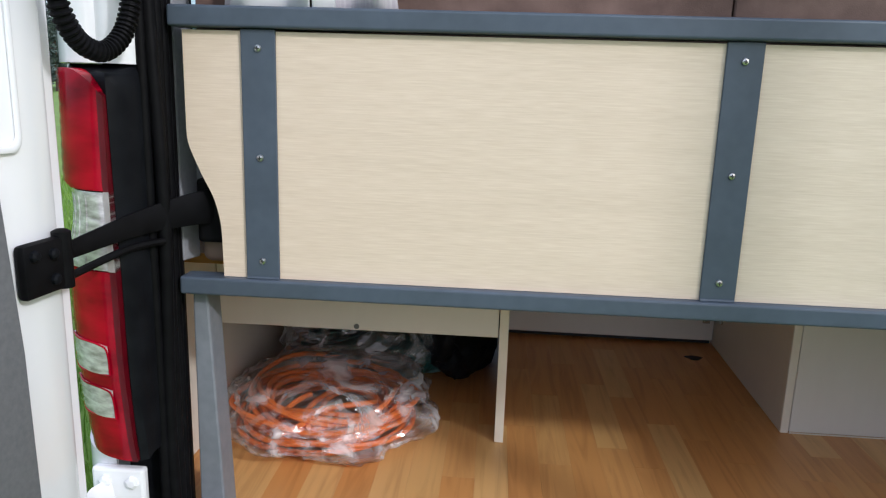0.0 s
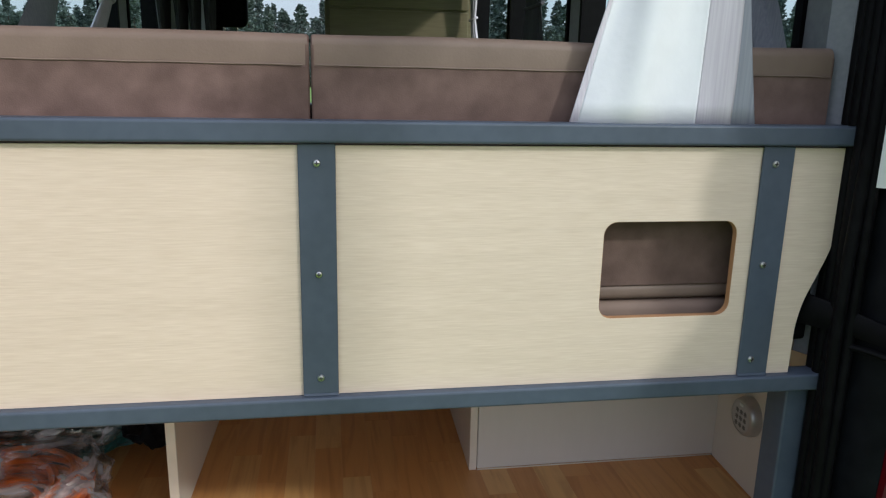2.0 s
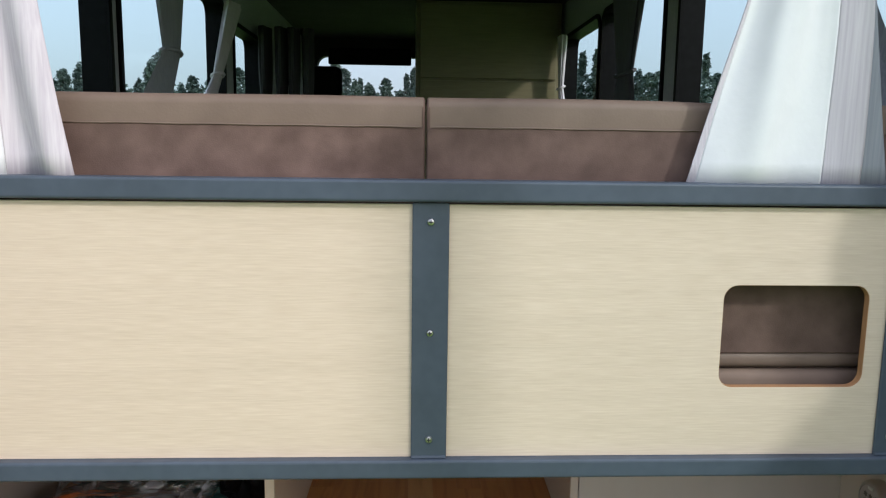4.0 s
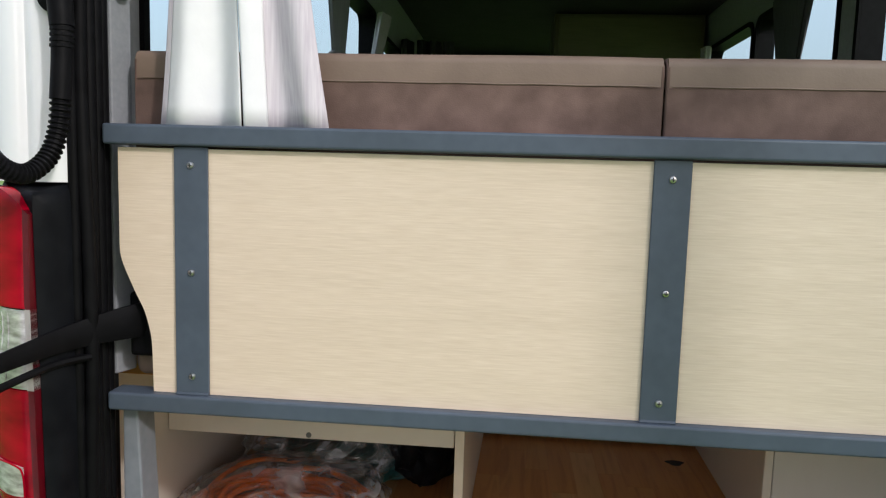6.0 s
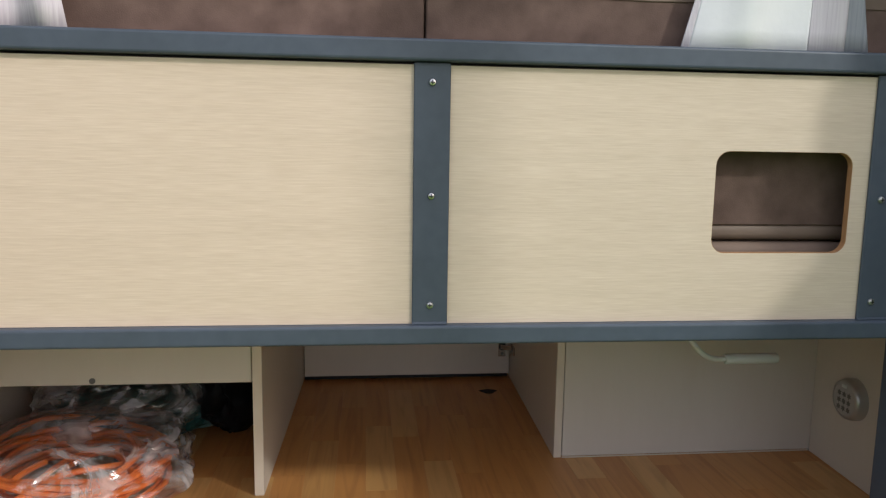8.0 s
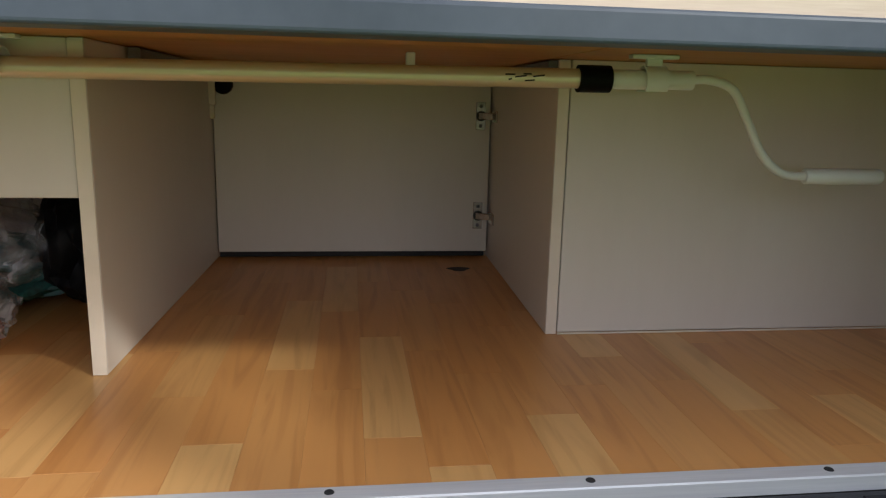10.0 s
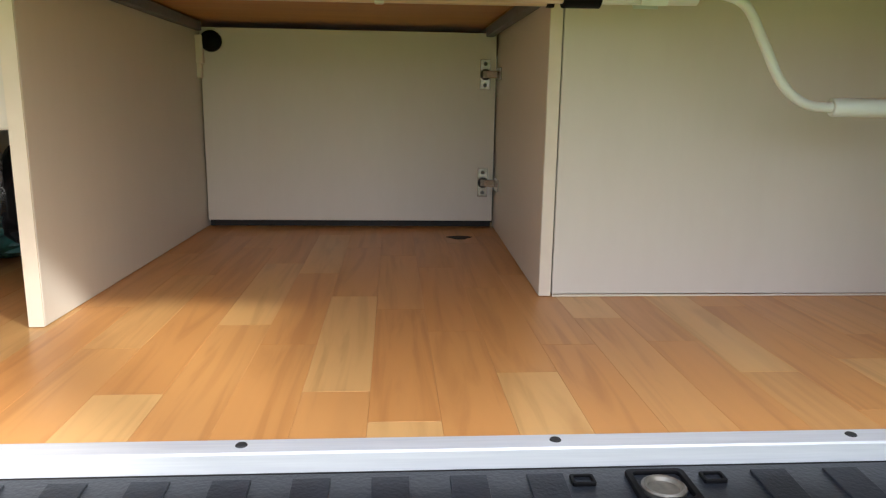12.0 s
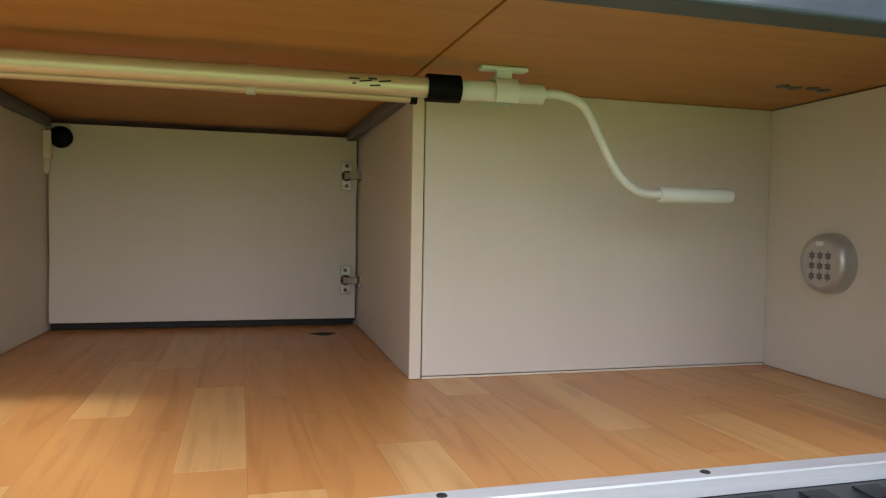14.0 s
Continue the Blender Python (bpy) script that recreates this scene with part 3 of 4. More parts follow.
def lamp_at(s, f, z, out=0.0):
    """A point on the lamp's bowed face: f from the inner edge (0) round to the flank (1)."""
    xi = float(np.interp(z, *zip(*LAMP_IN))) + (0.012 if s > 0 else 0.0)
    xo = float(np.interp(z, *zip(*LAMP_OUT))) - (0.006 if s > 0 else 0.016)
    a = max(f, 0.0) * math.pi / 2
    bow = 0.006 * math.sin(math.pi * min(1.0, max(0.0, (z - 0.86) / 0.56)))
    return Vector((s * (xi + (xo - xi) * math.sin(a) + out * math.sin(a)), -0.036 - 0.064 * math.cos(a) - bow - out * math.cos(a), z))


def lamp_face(s, z0, z1, f0, f1, out, thick, top_round=0.0, nf=14, wave=0.0):
    """A shell that follows the lamp's face between two heights, its inner top corner rounded, with a fine moulded wave."""
    bm = bmesh.new()
    nz = max(6, int((z1 - z0) / 0.0075))
    grid = []
    for d in (out, out - thick):
        for i in range(nz + 1):
            row = []
            for k in range(nf + 1):
                f = f0 + (f1 - f0) * k / nf
                zt = z1
                if top_round and f < 0.45:
                    zt -= top_round * (1 - f / 0.45) ** 2.2
                z = z0 + (zt - z0) * i / nz
                ripple = wave * (i % 2) if d == out and 0 < i < nz and 0 < k < nf else 0.0
                row.append(bm.verts.new(lamp_at(s, f, z, d + ripple)))
            grid.append(row)
    n = nz + 1
    for i in range(nz):
        for k in range(nf):
            bm.faces.new((grid[i][k], grid[i][k + 1], grid[i + 1][k + 1], grid[i + 1][k]))
            bm.faces.new((grid[n + i][k], grid[n + i + 1][k], grid[n + i + 1][k + 1], grid[n + i][k + 1]))
        for k in (0, nf):
            bm.faces.new((grid[i][k], grid[i + 1][k], grid[n + i + 1][k], grid[n + i][k]))
    for i in (0, nz):
        for k in range(nf):
            bm.faces.new((grid[i][k], grid[i][k + 1], grid[n + i][k + 1], grid[n + i][k]))
    return bm


def tail_lamp(s):
    """Tall bowed rear lamp: black housing, red, ribbed clear and red lenses, two small clear windows."""
    lamp = thing("tail_lamp", (s * 0.88, -0.05, 0.865), "tall red and clear tail lamp in black housing", "tail lamp", "tail lamps")
    bm = bmesh.new()
    rows = []
    for z, dz, k in ((0.866, 0.0, 1.0), (0.95, 0, 1.0), (1.05, 0, 1.0), (1.15, 0, 1.0), (1.25, 0, 1.0), (1.34, 0, 1.0), (1.392, 0.002, 1.0), (1.408, 0.006, 0.97), (1.413, 0.008, 0.90)):
        xi, e = abs(lamp_at(s, 0, z).x), 0.012 if s > 0 else 0.0
        ring = [(0.800, -0.030), (0.802, -0.048), (0.805 + e * 0.4, -0.070), (xi - 0.010, -0.092), (xi - 0.001, -0.099), (xi + 0.012, -0.094), (xi + 0.05, -0.075), (xi + 0.082, -0.045), (xi + 0.088, 0.0), (0.87, 0.02)]
        cx, cy = 0.862, -0.035
        rows.append([bm.verts.new((s * (cx + (x - cx) * k), cy + (y - cy) * k, z + (dz if y > -0.06 else -dz * 0.4))) for x, y in ring])
    for p, q in zip(rows, rows[1:]):
        for k in range(len(p)):
            bm.faces.new((p[k], p[(k + 1) % len(p)], q[(k + 1) % len(p)], q[k]))
    bm.faces.new(rows[0])
    bm.faces.new(rows[-1])
    part("housing", bm, M_PLASTIC, lamp, "dusty matt black plastic housing", True)
    part("rim", lamp_face(s, 0.868, 1.407, 0.0, 0.055, 0.0062, 0.014, 0.026, 3), M_REDRIM, lamp, "dark red edge rim", True)
    part("clear_rim", lamp_face(s, 1.149, 1.257, -0.02, 0.060, 0.0070, 0.014, 0, 3), M_SILVER, lamp, "dull grey edge of the clear lens", True)
    for z0, z1, m, f0, top, t in ((1.258, 1.415, M_RED, 0.04, 0.034, "ribbed red brake lens"), (1.150, 1.256, M_LENS, 0.05, 0, "ribbed clear reversing lens"), (0.868, 1.148, M_RED, 0.04, 0, "ribbed red lens")):
        lens = part("lens", lamp_face(s, z0, z1, f0, 1.0, 0.006, 0.018, top, 16, 0.0010 if m is M_LENS else 0.0007), m, lamp, t, True)
        if m is M_LENS:
            bm = None
            for k in range(5):
                bm = tube([lamp_at(s, 0.30 + 0.13 * k, z, 0.0066) for z in np.linspace(z0 + 0.006, z1 - 0.006, 9)], 0.0010, 5, bm=bm)
            part("ribs", bm, m, lens)
    for z0, z1 in ((1.000, 1.046), (0.934, 0.980)):
        wdw = part("reflector_window", lamp_face(s, z0, z1, 0.14, 0.80, 0.0085, 0.004, 0.008, 12, 0.0012), M_LENS, lamp, "small clear lens window", True)
        rim = [lamp_at(s, f, z, 0.0088) for f, z in [(0.16, z0), (0.50, z0), (0.78, z0), (0.81, z0 + 0.006), (0.81, z1 - 0.006), (0.78, z1), (0.50, z1), (0.22, z1 - 0.002), (0.14, z1 - 0.010), (0.13, z0 + 0.006)]]
        part("window_rim", tube(smooth_path(rim, 4, True), 0.0014, 6, closed=True), M_RED, wdw, "raised red rim", True)


for s in (-1, 1):
    tail_lamp(s)


def rear_door(s, hx, hy, lean):
    """Open rear door, standing out behind the van: white pressed shell, recess, grey trim card, hinges, bracket."""
    c, sn = math.cos(radians(lean)), math.sin(radians(lean))

    def put(bm):
        # local: u along the door away from its hinge, v out of its inner face, z up
        for v in bm.verts:
            u, w, z = v.co
            v.co = (s * (hx + sn * u - c * w), hy - c * u - sn * w, z)
        return bm

    d = thing("door_1" if s < 0 else "door_2", (s * hx, hy, 0.66), "open white rear van door with grey inner trim card", "van door", kind="structure")
    shell = prism([(0, 0.66), (0.73, 0.66), (0.73, 2.36), (0.0, 2.36)], "y", -0.045, 0.0, 0.012, holes=[rounded(0.085, 0.635, 1.435, 2.24, 0.05)])
    part("door_shell", put(shell), M_WHITE, d, "white painted pressed steel shell", True)
    part("pane", put(prism(rounded(0.070, 0.655, 1.415, 2.26, 0.05), "y", -0.030, -0.025)), M_SCREEN, d, "clear door glass")
    # unseen strip added on the outer side, shuts the hinge gap to the sun
    part("gap_strip", put(box(-0.050, 0.004, -0.0445, -0.034, 0.67, 2.35, 0.003)), M_WHITE, d, "white strip added at the outer door edge to block sun")
    part("pressing", put(prism(rounded(0.055, 0.12, 1.32, 1.50, 0.016), "y", 0.001, 0.006, 0.002, holes=[rounded(0.062, 0.113, 1.328, 1.492, 0.012)])), M_WHITE, d, "raised edge of a pressed recess", True)
    card = [(0.085, 0.70), (0.64, 0.70), (0.64, 1.40), (0.20, 1.40), (0.130, 1.36), (0.105, 1.28), (0.092, 1.1)]
    part("trim_card", put(prism(card, "y", 0.002, 0.016, 0.004)), M_TRIM, d, "grey moulded trim card", True)
    brk = part("check_bracket", put(box(0.020, 0.084, 0.002, 0.018, 1.156, 1.220, 0.006)), M_RUBBER, d, "black door check bracket", True)
    for u, z in ((0.040, 1.203), (0.040, 1.173), (0.070, 1.206)):
        part("bolt", put(lathe([(0.007, 0.0), (0.007, 0.004), (0.004, 0.006), (0.0002, 0.0062)], (u, 0.018, z), (0, 1, 0), 8)), M_PLASTIC, brk)
    part("pivot", put(lathe([(0.011, -0.034), (0.011, 0.034), (0.006, 0.037), (0.0002, 0.0375)], (0.014, 0.010, 1.190), (0, 0, 1), 14)), M_RUBBER, d, "black pivot pin", True)
    for z in (0.80, 1.55 + 0.42):
        hg = part("hinge", put(box(-0.015, 0.060, -0.018, 0.010, z - 0.035, z + 0.035, 0.006)), M_WHITE, d, "white painted door hinge")
        arm = smooth_path([(s * 0.862, -0.078, z), (s * 0.880, -0.115, z), (s * 0.868, -0.155, z), (s * (hx + 0.004), hy + 0.004, z)], 6)
        part("hinge_arm", tube(arm, 0.026, 8, flat=(0.32, 1.0)), M_WHITE, d, "white painted hinge arm", True)
        pl = part("hinge_plate", box(min(s * 0.814, s * 0.894), max(s * 0.814, s * 0.894), -0.090, -0.073, z - 0.045, z + 0.045, 0.005), M_WHITE, d, "white painted hinge plate")
        for bx, bz in ((0.831, 0.025), (0.872, 0.025), (0.831, -0.025), (0.872, -0.025)):
            part("bolt", lathe([(0.010, 0.0), (0.010, 0.005), (0.006, 0.007), (0.0002, 0.0072)], (s * bx, -0.090, z + bz), (0, -1, 0), 6), M_WHITE, pl)
    # the check strap: a flat black arm and a thinner rod beneath it
    st = thing("door_check_strap", (s * 0.80, -0.08, 1.19), "black steel door check strap between pillar and door", "door check", "door checks")
    a = smooth_path([(s * 0.735, 0.040, 1.222), (s * 0.772, -0.020, 1.218), (s * 0.806, -0.085, 1.210), (s * (hx - 0.004), hy - 0.002, 1.196)], 7)
    part("arm", tube(a, lambda i: 0.029 - 0.019 * i / len(a), 10, flat=(0.30, 1.0)), M_RUBBER, st, "", True)
    a = smooth_path([(s * 0.785, -0.045, 1.180), (s * 0.812, -0.095, 1.178), (s * (hx - 0.004), hy - 0.004, 1.164)], 6)
    part("rod", tube(a, 0.0055, 8), M_RUBBER, st, "", True)
    part("mount", box(min(s * 0.715, s * 0.765), max(s * 0.715, s * 0.765), 0.022, 0.075, 1.165, 1.262, 0.006), M_RUBBER, st, "black mounting block")


rear_door(-1, 0.840, -0.195, 6.0)
rear_door(1, 0.852, -0.195, 6.0)


def conduit(s):
    """Cable conduit from pillar to door: capped elbow, plain sleeve and a hanging loop of corrugated hose."""
    c = thing("cable_conduit", (s * 0.80, -0.09, 1.43), "black corrugated cable conduit hanging between pillar and door", "conduit", "cable conduits")
    cap = smooth_path([(s * 0.800, -0.064, 1.697), (s * 0.790, -0.082, 1.688), (s * 0.784, -0.088, 1.665), (s * 0.780, -0.090, 1.620)], 6)
    part("cap", tube(cap, lambda i: 0.0175 - 0.003 * i / len(cap), 14), M_RUBBER, c, "smooth rubber cap", True)
    part("cap_flange", prism([(s * p[0], p[1]) for p in rounded(0.780, 0.822, 1.640, 1.722, 0.020)], "y", -0.080, -0.068, 0.004), M_RUBBER, c, "oval rubber flange", True)
    sl = [Vector((s * 0.780, -0.090, 1.620)), Vector((s * 0.780, -0.092, 1.575)), Vector((s * 0.781, -0.096, 1.528))]
    part("sleeve", tube(sl, 0.0130, 14), M_RUBBER, c, "plain black sleeve", True)
    for k in range(4):
        z = 1.618 - 0.007 * k
        part("sleeve_ring", tube([Vector((s * 0.780, -0.090 - 0.0005 * k, z)), Vector((s * 0.780, -0.090 - 0.0005 * k, z - 0.0035))], 0.0144, 14), M_RUBBER, c)
    way = smooth_path([(s * 0.781, -0.095, 1.535), (s * 0.782, -0.100, 1.492), (s * 0.787, -0.115, 1.455), (s * 0.797, -0.145, 1.434), (s * 0.806, -0.180, 1.445), (s * 0.811, -0.204, 1.480), (s * 0.814, -0.215, 1.535), (s * 0.822, -0.226, 1.60), (s * 0.838, -0.240, 1.65)], 24)
    part("corrugated_hose", tube(way, lambda i: 0.0128 if i % 4 < 2 else 0.0100, 14), M_RUBBER, c, "corrugated black hose")
    c.location.x += -0.012 if s > 0 else -0.004


for s in (-1, 1):
    conduit(s)

# ---- the rear sill ----
sill = thing("bumper_step", (0, -0.04, 0.45), "black ribbed plastic bumper step below the rear opening", "bumper", kind="structure")
part("tread", prism([(0.0285, 0.687), (0.0285, 0.45), (-0.20, 0.45), (-0.205, 0.64), (-0.185, 0.668), (-0.03, 0.683)], "x", -0.93, 0.93, 0.004), M_STEP, sill, "scuffed black plastic tread", True)
def tread_z(y):
    return 0.683 + 0.0968 * (y + 0.03) if y < -0.03 else 0.683 + 0.0684 * (y + 0.03)


def tread_pad(x0, x1, y0, y1, h):
    return prism([(y1, tread_z(y1) - 0.001), (y1, tread_z(y1) + h), (y0, tread_z(y0) + h), (y0, tread_z(y0) - 0.001)], "x", x0, x1, 0.0006)


for k in range(31):
    x = -0.885 + k * 0.058
    if abs(x + 0.015 - 0.31) > 0.07:
        part("pad", tread_pad(x, x + 0.028, -0.024, 0.018, 0.0016), M_STEP, sill)
part("ridge", tread_pad(-0.90, 0.90, -0.033, -0.030, 0.0025), M_PLASTIC, sill)
fine = None
for k in range(290):
    x = -0.90 + k * 0.0062
    if (k // 9) % 3 != 1:
        fine = joined(fine, prism([(-0.040, tread_z(-0.040)), (-0.042, tread_z(-0.042) + 0.0016), (-0.155, tread_z(-0.155) + 0.0016), (-0.157, tread_z(-0.157))], "x", x, x + 0.0026))
part("fine_rib", fine, M_PLASTIC, sill, "fine moulded grip ribs")
strk = thing("door_striker", (0.315, 0.0, 0.684), "round zinc door striker in a square recess", "striker")
part("recess", prism(rounded(0.292, 0.338, -0.026, 0.020, 0.005), "z", 0.6838, 0.6890, 0.0008, holes=[rounded(0.297, 0.333, -0.021, 0.015, 0.004)]), M_RUBBER, strk, "raised square rim")
part("socket", lathe([(0.0165, 0), (0.0165, 0.0030), (0.0145, 0.0042), (0.0125, 0.0034), (0.0115, 0.0008), (0.0005, 0.0004)], (0.315, -0.004, 0.6848), (0, 0, 1), 20), M_SCREWD, strk, "worn round zinc socket", True)
for x in (0.258, 0.358):
    solo("step_clip", prism(rounded(x - 0.009, x + 0.009, 0.002, 0.016, 0.002), "z", 0.6848, 0.6880, 0.0005, holes=[rounded(x - 0.0065, x + 0.0065, 0.0045, 0.0135, 0.0015)]), M_RUBBER, "small square black clip on the bumper step", "clip", "step clips")

for x0, x1, y0 in ((0.170, 0.222, -0.078), (0.138, 0.160, -0.072)):
    pl = thing("step_plate", ((x0 + x1) / 2, -0.05, 0.683), "small white plate set in a black pocket of the step", "plate", "step plates")
    part("plate", tread_pad(x0, x1, y0, -0.0365, 0.0032), M_ENAMEL, pl, "glossy white face")
    part("pocket_rim", joined(tread_pad(x0 - 0.005, x1 + 0.005, -0.0362, -0.0335, 0.0050), tread_pad(x1 + 0.0005, x1 + 0.005, y0, -0.0363, 0.0050)), M_RUBBER, pl, "black pocket edge")

strip = thing("threshold_strip", (0, 0.045, 0.66), "bright aluminium angle strip along the floor edge", "threshold", kind="structure")
part("angle", prism([(0.0515, 0.7025), (0.0515, 0.7012), (0.0325, 0.7012), (0.0325, 0.686), (0.0295, 0.686), (0.0295, 0.7010), (0.031, 0.7025)], "x", -0.775, 0.775), M_ALU, strip)
for k in range(-3, 4):
    part("screw", lathe([(0.0048, 0), (0.0040, 0.0010), (0.0002, 0.0013)], (0.0015 + 0.2425 * k, 0.0425, 0.7025), (0, 0, 1), 12), M_DARK, strip, "dark countersunk screw")

# ---- the bed frame at the rear ----
fr = thing("platform_bed", (0, 0.01, 0.70), "grey-blue painted welded steel bed frame across the opening", "bed")
part("top_rail", box(-0.781, 0.781, -0.013, 0.027, 1.476, 1.505, 0.004, 3), M_STEEL, fr)
part("bottom_rail", box(-0.781, 0.781, -0.013, 0.027, 1.093, 1.120, 0.004, 3), M_STEEL, fr)
for x in (-0.656, 0.0, 0.661):
    part("post", box(x - 0.0245, x + 0.0245, -0.0045, 0.0000, 1.121, 1.475, 0.001, 1), M_STEEL, fr)
    part("weld", tube([Vector((x + 0.024 * k / 4, -0.0035 + 0.0006 * (k % 2), 1.1213)) for k in range(-4, 5)], lambda i: 0.0028 + 0.0007 * (i % 2), 8), M_STEEL, fr, "painted weld bead", True)
for s in (-1, 1):
    foot = [(-0.775, 0.7005), (-0.733, 0.7005), (-0.749, 1.0925), (-0.772, 1.0925)] if s < 0 else [(0.738, 0.7005), (0.779, 0.7005), (0.779, 1.0925), (0.738, 1.0925)]
    # only the left leg takes the paler colour, for the sun on it
    lg = part("leg", prism(foot, "y", 0.012, 0.062, 0.003), M_LEG_LIT if s < 0 else M_STEEL, fr, "grey paint made paler for the sun on it" if s < 0 else "")
    part("bolt", lathe([(0.008, 0), (0.008, 0.004), (0.0002, 0.005)], (s * 0.757, 0.012, 0.735), (0, -1, 0), 6), M_STEEL, lg)


def panel_outline():
    right = smooth_path([(0.774, 1.352, 0), (0.768, 1.318, 0), (0.752, 1.277, 0), (0.736, 1.238, 0), (0.728, 1.200, 0), (0.727, 1.170, 0)], 5)
    left = smooth_path([(-0.765, 1.335, 0), (-0.762, 1.312, 0), (-0.745, 1.271, 0), (-0.729, 1.238, 0), (-0.720, 1.203, 0), (-0.718, 1.170, 0)], 5)
    return [(-0.765, 1.4725), (0.771, 1.4725)] + [(p.x, p.y) for p in right] + [(0.726, 1.1205), (-0.717, 1.1205)] + [(p.x, p.y) for p in left][::-1]


hole = rounded(0.4045, 0.6115, 1.2195, 1.3655, 0.020)
pnl = thing("plywood_panel", (0, 0.005, 1.12), "pale ash-faced plywood panel with a rounded hand hole", "panel")
part("board", prism(panel_outline(), "y", 0.0005, 0.0115, holes=[hole]), M_ASH, pnl)
hole_in = rounded(0.4051, 0.6109, 1.2201, 1.3649, 0.0196)
part("hole_edge", prism(hole, "y", 0.0012, 0.0112, holes=[hole_in]), M_ASH_EDGE, pnl, "bare reddish plywood edge")
for x in (-0.656, 0.0, 0.656):
    for z in (1.4495, 1.2985, 1.1475):
        screw_head(x, -0.0045, z, pnl)

# ---- bed boards, mattress, cushions ----
for out in ([(-0.90, 0.11), (-0.70, 0.11), (-0.70, 0.030), (0.3035, 0.030), (0.3035, 1.95), (-0.90, 1.95)], [(0.3065, 0.030), (0.738, 0.030), (0.738, 0.11), (0.905, 0.11), (0.905, 1.95), (0.3065, 1.95)]):
    solo("bed_board", prism(out, "z", 1.110, 1.127, 0.001), M_PLY, "orange-brown plywood bed board seen from below", "bed board", "bed boards")
for x0, x1 in ((-0.77, -0.004), (0.004, 0.77)):
    solo("mattress", box(x0, x1, 0.045, 1.90, 1.129, 1.230, 0.014, 4), M_CUSH2, "tan upholstered mattress cushion on the bed boards", "mattress", "mattresses", smooth=True)


def cushion(x0, x1, seed):
    """Upright back cushion: suede front, smooth top band with a stitched seam, piping at its ends."""
    c = thing("back_cushion", ((x0 + x1) / 2, 0.10, 1.233), "brown suede back cushion with a smooth top band", "cushion", "back cushions")

    def puff(bm, amp):
        for v in bm.verts:
            f = 1 - abs((v.co.x - (x0 + x1) / 2) / (x1 - x0) * 2) ** 6
            v.co.y += amp * f * noise.noise(Vector((v.co.x * 5, v.co.z * 7, seed)))
            if v.co.z > 1.59:
                v.co.z += 0.004 * noise.noise(Vector((v.co.x * 3, seed, 2)))
        return bm

    def block(z0, z1, y0, y1, r):
        bm = bmesh.new()
        n = 26
        prof = rounded(y0, y1, z0, z1, r, 5)
        rings = []
        for i in range(n + 1):
            x = x0 + (x1 - x0) * i / n
            k = min(1.0, 0.72 + 3.0 * min(i, n - i) / n)
            cy, cz = (y0 + y1) / 2, (z0 + z1) / 2
            rings.append([bm.verts.new((x, cy + (py - cy) * (0.88 + 0.12 * k), cz + (pz - cz) * (0.985 + 0.015 * k))) for py, pz in prof])
        for a, b in zip(rings, rings[1:]):
            for q in range(len(prof)):
                bm.faces.new((a[q], a[(q + 1) % len(prof)], b[(q + 1) % len(prof)], b[q]))
        bm.faces.new(rings[0])
        bm.faces.new(rings[-1])
        return puff(bm, 0.0007)

    part("front_cover", block(1.256, 1.5745, 0.044, 0.150, 0.002), M_SUEDE, c, "worn brown suede", True)
    part("top_band", block(1.552, 1.615, 0.0454, 0.149, 0.014), M_BAND, c, "smooth lighter brown band", True)
    part("bottom_band", block(1.233, 1.258, 0.045, 0.149, 0.010), M_BAND, c, "smooth lighter brown band", True)
    part("seam", tube([Vector((x0 + 0.006 + (x1 - x0 - 0.012) * i / 60, 0.0434, 1.5745 + 0.0003 * math.sin(i * 0.7))) for i in range(61)], 0.0011, 6), M_BAND, c, "stitched seam", True)
    for x in (x0 + 0.001, x1 - 0.001):
        part("piping", tube([Vector((x, 0.050, z)) for z in np.linspace(1.24, 1.600, 12)] + [Vector((x, 0.062, 1.611)), Vector((x, 0.13, 1.611))], 0.0035, 8), M_SUEDE, c, "brown corner piping", True)


cushion(-0.762, -0.0105, 1.0)
cushion(-0.0035, 0.764, 7.0)


